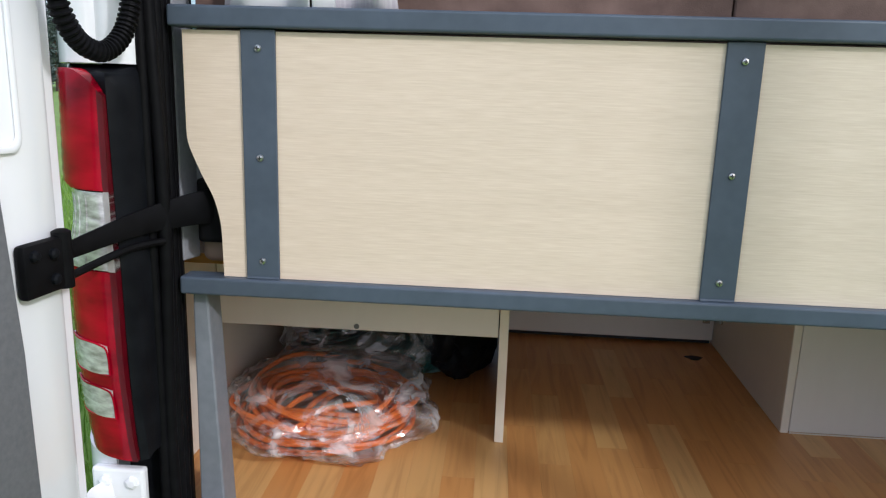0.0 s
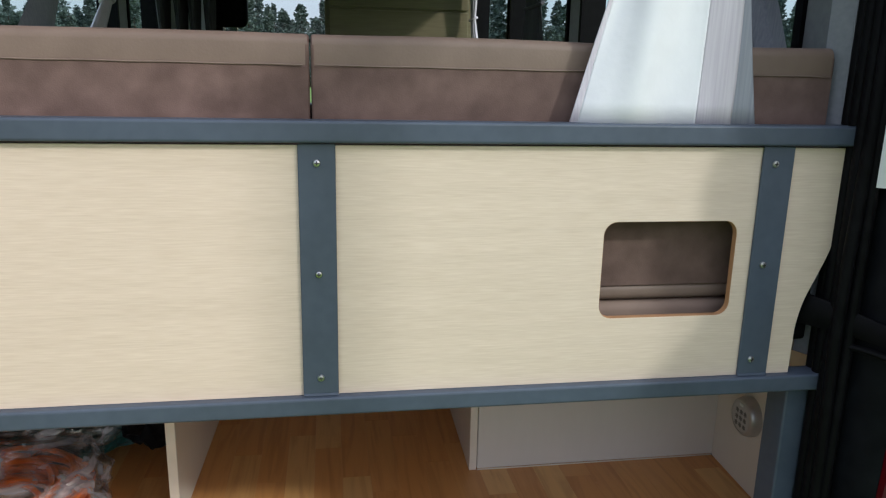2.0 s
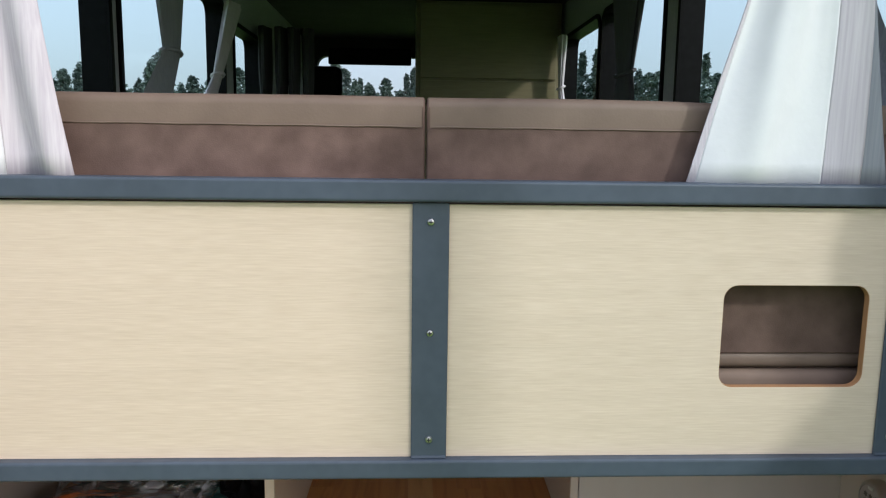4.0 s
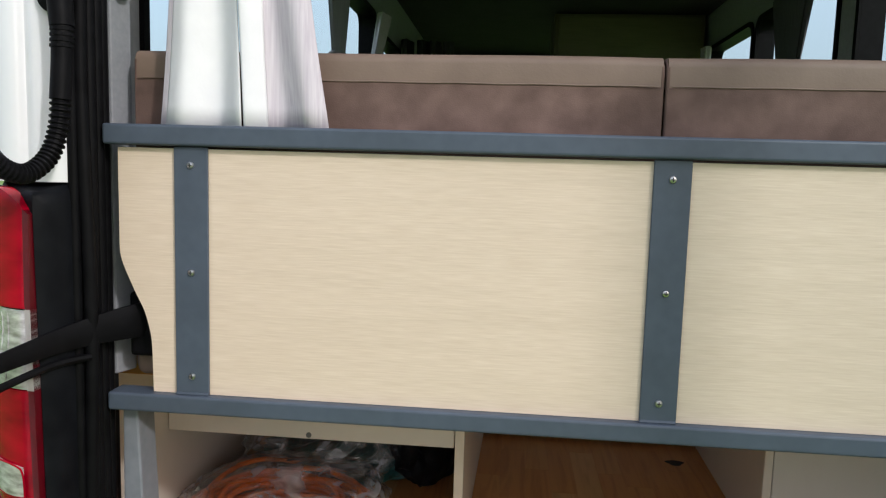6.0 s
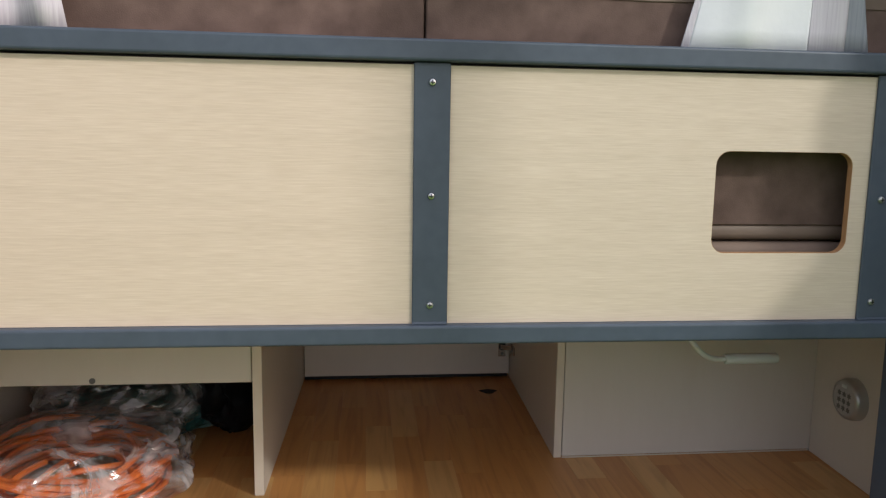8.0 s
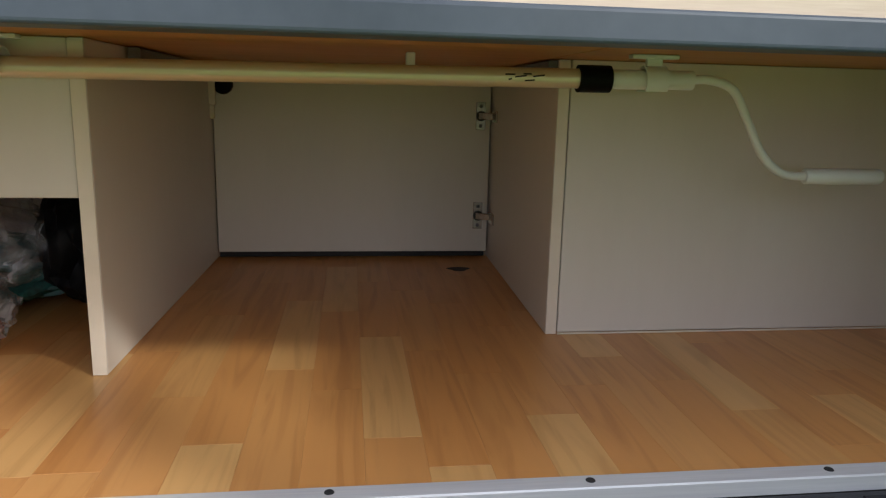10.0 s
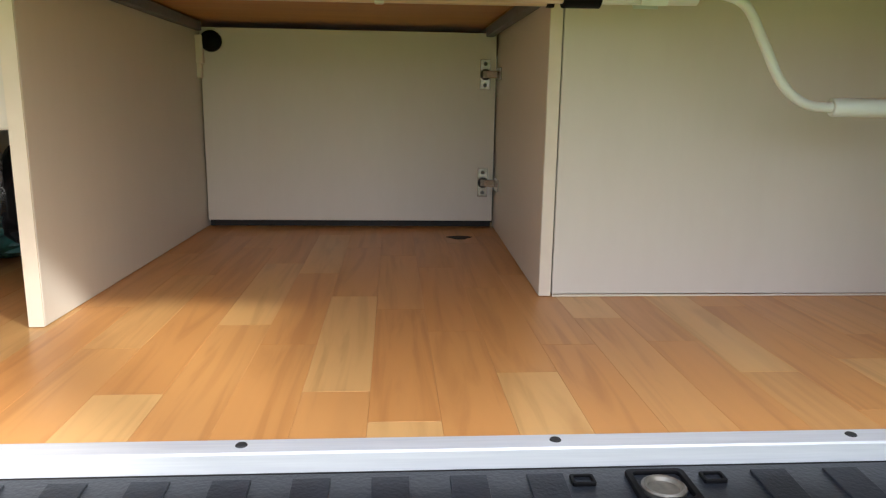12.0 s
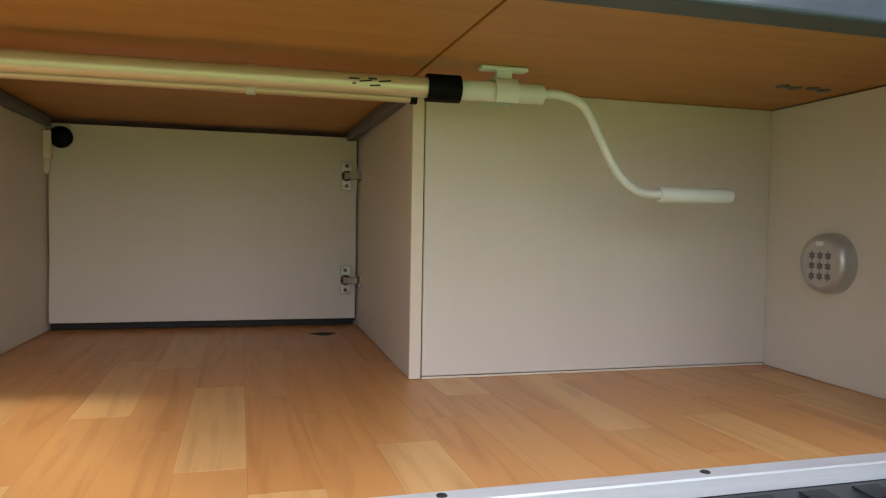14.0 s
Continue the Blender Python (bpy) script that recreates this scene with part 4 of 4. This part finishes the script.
def drape(name, rows, folds, amp, y0, panels, label, group, depth=0.0015, seed=0.0, lean=0.0):
    """A hanging curtain: rows of (z, x0, x1) from bottom to top; panels split it across into (from, to, material), each edge given at the foot and further up."""
    cur = thing(name, ((rows[0][1] + rows[0][2]) / 2, y0, rows[0][0]), label, "curtain", group)
    zs = np.linspace(rows[0][0], rows[-1][0], 26)
    xa = np.interp(zs, [r[0] for r in rows], [r[1] for r in rows])
    xb = np.interp(zs, [r[0] for r in rows], [r[2] for r in rows])
    for f0, f1, m, pname in panels:
        bm = bmesh.new()
        nx = max(8, int(90 * (f1[0] - f0[0])))
        grid = []
        for i, z in enumerate(zs):
            row = []
            for k in range(nx + 1):
                up = min(1.0, (z - rows[0][0]) / 0.23)
                fa, fb = f0[0] + (f0[1] - f0[0]) * up, f1[0] + (f1[1] - f1[0]) * up
                f = fa + (fb - fa) * k / nx
                x = xa[i] + (xb[i] - xa[i]) * f
                w = math.sin(f * folds * 2 * math.pi + seed + 0.8 * math.sin(z * 5 + seed)) + 0.6 * noise.noise(Vector((f * 6, z * 4, seed)))
                row.append(bm.verts.new((x, y0 + lean * (z - rows[0][0]) + amp * w * (0.5 + 0.5 * math.sin(3 * f + seed) ** 2), z)))
            grid.append(row)
        for a, b in zip(grid, grid[1:]):
            for k in range(nx):
                bm.faces.new((a[k], a[k + 1], b[k + 1], b[k]))
        ob = part(pname, bm, m, cur, "", True)
        sol = ob.modifiers.new("thickness", "SOLIDIFY")
        sol.thickness = depth
    return cur


drape("curtain", [(1.503, 0.348, 0.624), (1.60, 0.375, 0.606), (1.73, 0.412, 0.584), (1.90, 0.450, 0.560), (2.25, 0.46, 0.56)], 1.7, 0.011, 0.010,
      [((0, 0), (0.04, 0.03), M_CURT2, "hem"), ((0.04, 0.03), (0.67, 0.74), M_CURT, "white_panel"), ((0.67, 0.74), (0.85, 0.985), M_CURT2, "striped_panel"), ((0.85, 0.985), (1.0, 1.0), M_CURT3, "grey_lining")], "tied-back white curtain with mauve striped edge", "rear curtains", seed=1.0)
drape("curtain", [(1.503, -0.708, -0.462), (1.60, -0.700, -0.478), (1.73, -0.69, -0.497), (1.90, -0.66, -0.52), (2.25, -0.65, -0.53)], 2.6, 0.016, 0.008,
      [((0, 0), (0.04, 0.04), M_CURT2, "hem"), ((0.04, 0.04), (0.51, 0.51), M_CURT, "white_panel"), ((0.525, 0.525), (0.64, 0.66), M_CURT, "white_fold"), ((0.64, 0.66), (1.0, 1.0), M_CURT2, "striped_panel")], "tied-back white curtain with mauve striped edge", "rear curtains", seed=3.1)
for s in (-1, 1):
    solo("curtain_rail", tube([Vector((s * 0.35, 0.014, 2.262)), Vector((s * 0.80, 0.014, 2.262))], 0.007, 10), M_ENAMEL, "slim white curtain rail above the rear opening", "curtain rail", "curtain rails", smooth=True)


def side_drape(x, y, w, tie, m, label, z0=1.30, below=0.0, above=0.0):
    """Curtain at a side window, gathered by a tie, hanging along the wall."""
    c = thing("curtain", (x, y, z0), label, "curtain", "window curtains")
    bm = bmesh.new()
    n, rings = 20, []
    for z in np.linspace(z0, 2.2, 34):
        yc = y + max(-0.30, min(0.35, (above if z > tie else below) * (z - tie)))
        pinch = 0.42 + 0.58 * min(1, abs(z - tie) / 0.45)
        rings.append([bm.verts.new((x + 0.030 * pinch * math.sin(a) * (1 + 0.25 * math.sin(5 * a)), yc + w * pinch * math.cos(a) * (1 + 0.12 * math.sin(7 * a + z * 3)), z)) for a in [2 * math.pi * k / n for k in range(n)]])
    for a, b in zip(rings, rings[1:]):
        for k in range(n):
            bm.faces.new((a[k], a[(k + 1) % n], b[(k + 1) % n], b[k]))
    bm.faces.new(rings[0])
    bm.faces.new(rings[-1])
    part("fabric", bm, m, c, "", True)
    part("tie_band", tube([Vector((x + 0.020 * math.cos(a), y + w * 0.5 * math.sin(a), tie + 0.01 * math.cos(a))) for a in np.linspace(0, 2 * math.pi, 20)[:-1]], 0.008, 6, closed=True), m, c, "", True)


side_drape(-0.872, 1.70, 0.19, 1.86, M_CURT3, "grey tied-back curtain at a side window", below=1.0)
side_drape(-0.872, 2.32, 0.13, 1.84, M_CURT2, "pale tied-back curtain beside a side window", below=1.3, above=0.9)
side_drape(0.868, 0.72, 0.118, 2.16, M_CURT3, "grey tied-back curtain at a side window", below=0.5)
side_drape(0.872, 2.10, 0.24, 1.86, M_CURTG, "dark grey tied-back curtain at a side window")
side_drape(0.872, 3.40, 0.07, 1.90, M_CURT2, "pale tied-back curtain beside the wardrobe", below=0.5)
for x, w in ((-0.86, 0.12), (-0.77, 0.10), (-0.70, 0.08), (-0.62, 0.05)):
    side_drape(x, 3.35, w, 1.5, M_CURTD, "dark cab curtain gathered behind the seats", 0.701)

# ---- the cabin ahead ----
wd = thing("wardrobe", (0.45, 3.8, 0.70), "tall dark olive wardrobe behind the cab", "wardrobe")
part("body", box(0.005, 0.888, 3.52, 4.00, 0.701, ROOF_Z - 0.01, 0.004), M_OLIVE, wd)
part("door", box(0.03, 0.86, 3.500, 3.518, 0.80, 1.94, 0.003), M_OLIVE, wd)
part("upper_door", box(0.03, 0.86, 3.500, 3.518, 1.955, ROOF_Z - 0.03, 0.003), M_OLIVE, wd)
seat = thing("driver_seat", (-0.52, 4.3, 0.70), "black cab seat with a rounded headrest", "seat")
part("seat_base", box(-0.83, -0.36, 4.05, 4.65, 0.701, 1.15, 0.05, 4), M_RUBBER, seat, "", True)
part("backrest", box(-0.83, -0.36, 4.00, 4.15, 1.10, 1.80, 0.05, 4), M_RUBBER, seat, "", True)
part("headrest", box(-0.712, -0.488, 4.02, 4.13, 1.85, 2.07, 0.048, 5), M_RUBBER, seat, "", True)
for x in (-0.64, -0.56):
    part("headrest_post", tube([Vector((x, 4.07, 1.78)), Vector((x, 4.07, 1.87))], 0.007, 8), M_NICKEL, seat)
dash = solo("dashboard", box(-0.88, 0.88, 4.75, 5.19, 0.92, 1.34, 0.05, 3), M_RUBBER, "black dashboard under the windscreen", "dashboard", smooth=True)
solo("sun_visor", box(-0.70, -0.02, 5.12, 5.15, 2.195, 2.33, 0.012, 2), M_RUBBER, "dark sun visor above the windscreen", "sun visor")

# ---- cupboards under the bed (their sides stand a little askew to the rear frame) ----
def askew(bm, y0, k):
    for v in bm.verts:
        v.co.x += k * (v.co.y - y0)
    return bm


lc = thing("left_cupboard", (-0.58, 0.65, 0.70), "cream laminate cupboard open at the bottom", "cupboard")
part("side_panel", askew(box(-0.2985, -0.2805, 0.345, 1.045, 0.7015, 1.1094, 0.001, 1), 0.345, 0.024), M_CREAM, lc)
part("edge_band", box(-0.2980, -0.2810, 0.3432, 0.3447, 0.7020, 1.1055, 0), M_CREAM_EDGE, lc, "pale edge banding")
part("fascia", box(-0.870, -0.3005, 0.350, 0.366, 0.924, 1.1094, 0.001, 1), M_CREAM, lc)
part("outer_panel", box(-0.889, -0.873, 0.075, 1.045, 0.7015, 1.1094, 0.001, 1), M_CREAM, lc)
part("back_panel", box(-0.872, -0.300, 1.030, 1.044, 0.7015, 1.1094, 0.001, 1), M_CREAM, lc)
part("cap_plug", lathe([(0.0055, 0), (0.0055, 0.002), (0.0002, 0.0025)], (-0.585, 0.350, 0.932), (0, -1, 0), 12), M_HOLE, lc)
rb = thing("right_cupboard", (0.61, 0.6, 0.70), "closed cream laminate cupboard box", "cupboard")
part("side_panel", askew(box(0.3165, 0.3335, 0.472, 1.045, 0.7015, 1.1094, 0.001, 1), 0.472, 0.024), M_CREAM, rb)
part("edge_band", box(0.3170, 0.3330, 0.4702, 0.4717, 0.7020, 1.1055, 0), M_CREAM_EDGE, rb, "pale edge banding")
part("front_panel", box(0.3350, 0.9095, 0.4705, 0.4875, 0.7045, 1.1094, 0.001, 1), M_CREAM, rb)
part("scribe_strip", box(0.3350, 0.9030, 0.4692, 0.4704, 0.7012, 0.7040, 0), M_CREAM_EDGE, rb)
solo("side_lining", askew(box(0.9045, 0.9095, 0.075, 0.470, 0.7012, 1.108, 0.001, 1), 0.470, 0.05), M_CREAM, "cream laminate lining on the wheel-arch side", "lining", kind="structure")

cd = thing("cupboard_door", (0.03, 1.02, 0.72), "cream cupboard door closing the middle locker", "cupboard door")
part("door_panel", box(-0.261, 0.3255, 1.016, 1.032, 0.7165, 1.098, 0.001, 1), M_CREAM, cd)
for z in (1.017, 0.798):
    hg = part("hinge", box(0.293, 0.314, 1.0125, 1.0155, z - 0.030, z + 0.030, 0.001, 1), M_NICKEL, cd, "nickel concealed hinge")
    part("hinge_arm", prism([(0.296, 1.012), (0.306, 1.000), (0.3285, 0.986), (0.3285, 1.002), (0.314, 1.012)], "z", z - 0.007, z + 0.007, 0.001), M_NICKEL, hg, "nickel hinge arm")
    part("hinge_cup", lathe([(0.011, 0), (0.011, 0.003), (0.0002, 0.004)], (0.304, 1.0125, z), (0, -1, 0), 16), M_DARK, hg, "dark hinge cup")
    for dz in (-0.021, 0.021):
        part("screw", lathe([(0.0042, 0), (0.003, 0.0012), (0.0002, 0.0015)], (0.3035, 1.0125, z + dz), (0, -1, 0), 10), M_HOLE, hg)
    part("mount_plate", box(0.3245, 0.3285, 0.950, 0.996, z - 0.012, z + 0.012, 0.001, 1), M_NICKEL, cd, "nickel mounting plate")
part("knob", lathe([(0.019, 0), (0.021, 0.006), (0.020, 0.014), (0.014, 0.018), (0.0003, 0.019)], (-0.238, 1.016, 1.071), (0, -1, 0), 22), M_RUBBER, cd, "round black knob", True)
part("latch", box(-0.272, -0.252, 0.995, 1.014, 1.028, 1.082, 0.003), M_CREAM_EDGE, cd, "beige plastic latch")
part("latch_hook", box(-0.268, -0.256, 1.000, 1.013, 1.000, 1.030, 0.003), M_CREAM_EDGE, cd)
for x0, x1 in ((-0.271, -0.255), (0.303, 0.319)):
    solo("corner_angle", prism(rounded(x0, x1, 1.090, 1.108, 0.002, 2), "y", 0.48, 1.010), M_TRIM, "grey metal angle under the bed board", "angle bracket", "angle brackets")
# dark strip added to stop light coming through the gap below the door
solo("plinth", box(-0.262, 0.325, 1.036, 1.050, 0.7012, 0.735, 0.001, 1), M_DARK, "dark strip added behind the cupboard door to block light", "plinth")
dk = solo("floor_stain", prism([(0.247 + 0.022 * math.cos(a) * (1 + 0.3 * math.sin(3 * a)), 0.905 + 0.018 * math.sin(a)) for a in np.linspace(0, 6.28, 17)[:-1]], "z", 0.7012, 0.7018), M_DARK, "dark burnt stain on the wood-print floor", "stain")

# air vent on the side lining
VX, VY, VZ = 0.8975, 0.326, 0.873
vent = thing("air_vent", (VX, VY, VZ - 0.045), "round silver plastic vent with nine star holes", "vent")
part("vent_body", lathe([(0.043, 0), (0.043, 0.012), (0.040, 0.022), (0.034, 0.0262), (0.033, 0.0262), (0.0325, 0.0250), (0.0002, 0.0250)], (VX, VY, VZ), (-1, 0, 0), 40), M_SILVER, vent, "", True)
for i in (-1, 0, 1):
    for k in (-1, 0, 1):
        star = [(VY + 0.0145 * i + r * math.cos(a), VZ - 0.004 + 0.0145 * k + r * math.sin(a)) for q in range(12) for r, a in [((0.0066 if q % 2 else 0.0036), 2 * math.pi * q / 12)]]
        part("star_hole", prism(star, "x", VX - 0.0249, VX - 0.0256), M_HOLE, vent)
part("label_tab", box(VX - 0.0275, VX - 0.0252, VY - 0.007, VY + 0.007, VZ + 0.024, VZ + 0.031, 0.001, 1), M_ENAMEL, vent)

# dots on the bed board
for k in range(4):
    solo("bolt_head", lathe([(0.009, 0), (0.009, 0.002), (0.0002, 0.003)], (0.780 + 0.024 * k, 0.302 + 0.006 * (k % 2), 1.110), (0, 0, -1), 12), M_HOLE, "dark bolt head under the bed board", "bolt", "bed board bolts")

# ---- awning crank ----
crank = thing("awning_crank", (0.1, 0.325, 1.07), "aluminium awning crank pole with white handle, clipped up", "awning crank")
part("pole", tube([Vector((-0.80, 0.325, 1.071)), Vector((-0.2, 0.325, 1.075)), Vector((0.300, 0.325, 1.0785))], 0.0120, 18), M_POLE, crank, "champagne anodised aluminium tube", True)
part("grip_end", tube([Vector((-0.815, 0.325, 1.0708)), Vector((-0.80, 0.325, 1.071))], 0.0135, 16), M_RUBBER, crank, "black end cap", True)
rod = thing("spare_rod", (0, 0.42, 1.075), "thin pale aluminium rod with black tip under the bed", "rod")
part("tube", tube([Vector((-0.80, 0.42, 1.077)), Vector((0.300, 0.42, 1.0815))], 0.0062, 12), M_POLE, rod, "pale aluminium tube", True)
part("tip", tube([Vector((0.300, 0.42, 1.0815)), Vector((0.309, 0.42, 1.0816))], 0.0075, 12), M_RUBBER, rod, "black plastic tip", True)
for x in (-0.6, 0.1):
    part("hook", box(x - 0.006, x + 0.006, 0.413, 0.427, 1.0735, 1.1095, 0.002), M_ENAMEL, rod, "white plastic hook")
part("grip_ring", tube([Vector((0.298, 0.325, 1.0785)), Vector((0.338, 0.325, 1.0788))], 0.0165, 20), M_RUBBER, crank, "black rubber ring", True)
part("socket", tube([Vector((0.338, 0.325, 1.0788)), Vector((0.445, 0.325, 1.0798))], 0.0120, 18), M_ENAMEL, crank, "white plastic socket", True)
bend = smooth_path([(0.440, 0.325, 1.080), (0.470, 0.325, 1.081), (0.502, 0.325, 1.069), (0.526, 0.325, 1.030), (0.551, 0.325, 0.988), (0.582, 0.325, 0.965), (0.620, 0.325, 0.962)], 8)
part("crank_arm", tube(bend, 0.0057, 14), M_ENAMEL, crank, "bent white steel arm", True)
part("handle", tube([Vector((x, 0.325, 0.962 + 0.002 * (x - 0.61))) for x in (0.612, 0.614, 0.66, 0.718, 0.721)], lambda i: (0.009, 0.0105, 0.0108, 0.0105, 0.009)[i], 16), M_ENAMEL, crank, "white plastic handle", True)
for k, (dx, w, dz) in enumerate(((0.0, 0.012, 0.003), (0.004, 0.004, -0.003), (0.012, 0.014, 0.0), (0.022, 0.010, 0.004), (0.024, 0.012, -0.004), (0.034, 0.014, 0.001))):
    part("mark", tube([Vector((0.205 + dx, 0.3133, 1.078 + dz)), Vector((0.205 + dx + w, 0.3133, 1.078 + dz + 0.001 * (k % 3)))], 0.0010, 6), M_DARK, crank, "small dark printed mark")
for x in (-0.372, 0.394):
    cl = thing("pole_clip", (x, 0.325, 1.09), "white plastic spring clip holding the pole", "clip", "pole clips")
    part("plate", box(x - 0.030, x + 0.030, 0.318, 0.334, 1.1045, 1.1095, 0.001, 1), M_ENAMEL, cl)
    arc = [Vector((x, 0.325 + 0.0165 * math.sin(a), 1.0775 + 0.0165 * math.cos(a))) for a in np.linspace(-2.3, 2.3, 18)]
    bm = bmesh.new()
    rows = [[bm.verts.new((x + dx, x_.y + (x_.y - 0.325) * g, x_.z + (x_.z - 1.0775) * g)) for x_ in arc] for dx, g in ((-0.014, 0), (0.014, 0), (0.014, 0.14), (-0.014, 0.14))]
    for q in range(4):
        a, b = rows[q], rows[(q + 1) % 4]
        for i in range(len(arc) - 1):
            bm.faces.new((a[i], a[i + 1], b[i + 1], b[i]))
    part("spring_jaw", bm, M_ENAMEL, cl, "", True)
    part("stem", box(x - 0.010, x + 0.010, 0.321, 0.329, 1.094, 1.105, 0.001, 1), M_ENAMEL, cl)

# ---- what lies in the left cupboard ----
rnd = random.Random(7)
cord = thing("extension_cord", (-0.655, 0.40, 0.70), "coiled orange extension cord in a clear plastic bag", "extension cord")
pts = []
TURNS = 17
for i in range(TURNS * 36):
    a = 2 * math.pi * i / 36
    k = i / 36
    rx = 0.150 + 0.034 * math.sin(k * 2.4) + 0.008 * math.sin(a * 2 + k)
    pts.append(Vector((-0.655 + rx * math.cos(a) + 0.010 * math.sin(k * 5), 0.405 + (rx - 0.006) * math.sin(a) + 0.010 * math.cos(k * 3), 0.7105 + 0.0032 * k + 0.010 * (1 + math.sin(a * 3 + k * 2)) * (k / TURNS))))
part("coil", tube(pts, 0.0058, 7), M_CORD, cord, "orange rubber cord", True)
for q in range(3):
    cx = [Vector((-0.655 + 0.14 * math.cos(0.9 * q + t * 2.2) * (1 - t), 0.33 + 0.10 * math.sin(1.3 * q + t * 3) , 0.755 + 0.012 * math.sin(t * 6 + q))) for t in np.linspace(0, 1, 24)]
    part("loose_loop", tube(cx, 0.0058, 7), M_CORD, cord, "orange rubber cord", True)


def crumple(centre, size, seed, amp, floor_z, detail=5):
    """A slack bag: broad lobes with sharp creases running over them."""
    bm = bmesh.new()
    bmesh.ops.create_icosphere(bm, subdivisions=detail, radius=1.0)
    for v in bm.verts:
        n = v.co.normalized()
        w = n + 0.35 * Vector((noise.noise(n * 1.7 + Vector((seed, 3, 0))), noise.noise(n * 1.7 + Vector((5, seed, 0))), noise.noise(n * 1.7 + Vector((0, 7, seed)))))
        crease = 1 - abs(noise.noise(w * 3.3 + Vector((0, seed, 0)))) * 2.2
        fine = 1 - abs(noise.noise(w * 7.5 + Vector((0, 0, seed)))) * 2.0
        r = 1 + amp * (noise.noise(n * 2.1 + Vector((seed, 0, 0))) + 0.45 * crease + 0.22 * fine)
        p = Vector(centre) + Vector((n.x * size[0], n.y * size[1], n.z * size[2])) * r
        p.z = max(p.z, floor_z + 0.0008 * abs(noise.noise(n * 9)))
        v.co = p
    return bm


part("bag_film", crumple((-0.650, 0.395, 0.752), (0.208, 0.208, 0.074), 2.0, 0.19, 0.7010), M_FILM, cord, "crumpled clear plastic bag", True)
net = thing("netting_bundle", (-0.62, 0.70, 0.70), "teal and black netting bundled in a clear plastic bag", "netting")
part("netting", crumple((-0.60, 0.70, 0.752), (0.175, 0.130, 0.052), 5.0, 0.22, 0.7012), M_NET, net, "teal netting", True)
bm = None
for k in range(26):
    a0, tw = rnd.uniform(0, 6.28), rnd.uniform(0.6, 1.6)
    arc = [Vector((-0.62 + 0.172 * math.cos(a0 + t) * math.cos(tw * (t - 0.5)), 0.70 + 0.136 * math.sin(a0 + t) * math.cos(tw * (t - 0.5)), 0.762 + 0.050 * math.sin(tw * (t - 0.3)))) for t in np.linspace(0, 1.4, 12)]
    bm = tube(arc, 0.0022, 5, bm=bm)
part("net_cord", bm, M_NET, net, "teal net cord", True)
part("bag_film", crumple((-0.63, 0.680, 0.795), (0.180, 0.150, 0.092), 8.0, 0.22, 0.7012), M_FILM, net, "crumpled clear plastic bag", True)
solo("black_sack", crumple((-0.400, 0.80, 0.805), (0.104, 0.21, 0.125), 11.0, 0.12, 0.7012), M_BLACKBAG, "black plastic sack at the back of the cupboard", "sack", smooth=True)

# ---- floor strips ----
fl = tagged(solo("floor", box(-0.910, 0.910, 0.050, 3.1, 0.6890, 0.6965, 0), M_DARK, "orange wood-print vinyl plank floor of the load space", "floor", kind="structure"))
STRIP, PLANK = 0.0613, 0.328
# for each strip, counted from the one beside the middle post: where its first joint lies, and the tone of its planks from the front to the back
JOINTS = {0: (0.148, (0.45, 0.86, 0.32, 0.5)), 1: (0.083, (0.85, 0.30, 0.42, 0.3)), 2: (0.322, (0.38, 0.28, 0.35, 0.4)), 3: (0.191, (0.84, 0.42, 0.30, 0.4)),
          4: (0.272, (0.35, 0.48, 0.40, 0.3)), 5: (0.042, (0.5, 0.90, 0.55, 0.4)), 6: (0.280, (0.36, 0.45, 0.3, 0.5)), 7: (0.185, (0.60, 0.88, 0.4, 0.4)),
          8: (0.092, (0.4, 0.38, 0.5, 0.3)), 9: (0.220, (0.78, 0.40, 0.3, 0.5)), 10: (0.30, (0.34, 0.5, 0.4, 0.4)),
          -1: (0.280, (0.42, 0.38, 0.80, 0.45)), -2: (0.022, (0.5, 0.80, 0.40, 0.3)), -3: (0.147, (0.92, 0.40, 0.35, 0.5)), -4: (0.270, (0.55, 0.72, 0.36, 0.4)),
          -5: (0.10, (0.6, 0.38, 0.48, 0.3)), -6: (0.096, (0.5, 0.90, 0.42, 0.4)), -7: (0.199, (0.42, 0.65, 0.3, 0.5))}
rnd = random.Random(21)
shapes = {}
for k in range(-15, 15):
    x0, x1 = max(0.0345 + STRIP * k, -0.905), min(0.0345 + STRIP * (k + 1), 0.905)
    if x1 - x0 < 0.01:
        continue
    first, tones = JOINTS.get(k, (rnd.uniform(0.05, 0.33), [rnd.choice((0.3, 0.4, 0.5, 0.85)) for _ in range(4)]))
    ends = [0.0495] + [first + PLANK * i for i in range(4) if 0.055 < first + PLANK * i < 1.08] + [1.09]
    for i, (y0, y1) in enumerate(zip(ends, ends[1:])):
        if y1 - y0 < 0.004:
            continue
        key = (round(x1 - x0, 3), round(y1 - y0, 4))
        if key not in shapes:
            bm = box(-(x1 - x0) / 2 + 0.00004, (x1 - x0) / 2 - 0.00004, -(y1 - y0) / 2 + 0.00004, (y1 - y0) / 2 - 0.00004, -0.002, 0.002, 0.00025, 1)
            me = bpy.data.meshes.new("plank")
            bm.to_mesh(me)
            bm.free()
            me.materials.append(M_VINYL)
            shapes[key] = me
        ob = new("plank", shapes[key])
        ob.location = Vector(((x0 + x1) / 2, (y0 + y1) / 2, 0.6988)) - fl.location
        tone = tones[min(i, 3)]
        ob.color = (tone, tone, tone, 1)
        ob.parent = fl
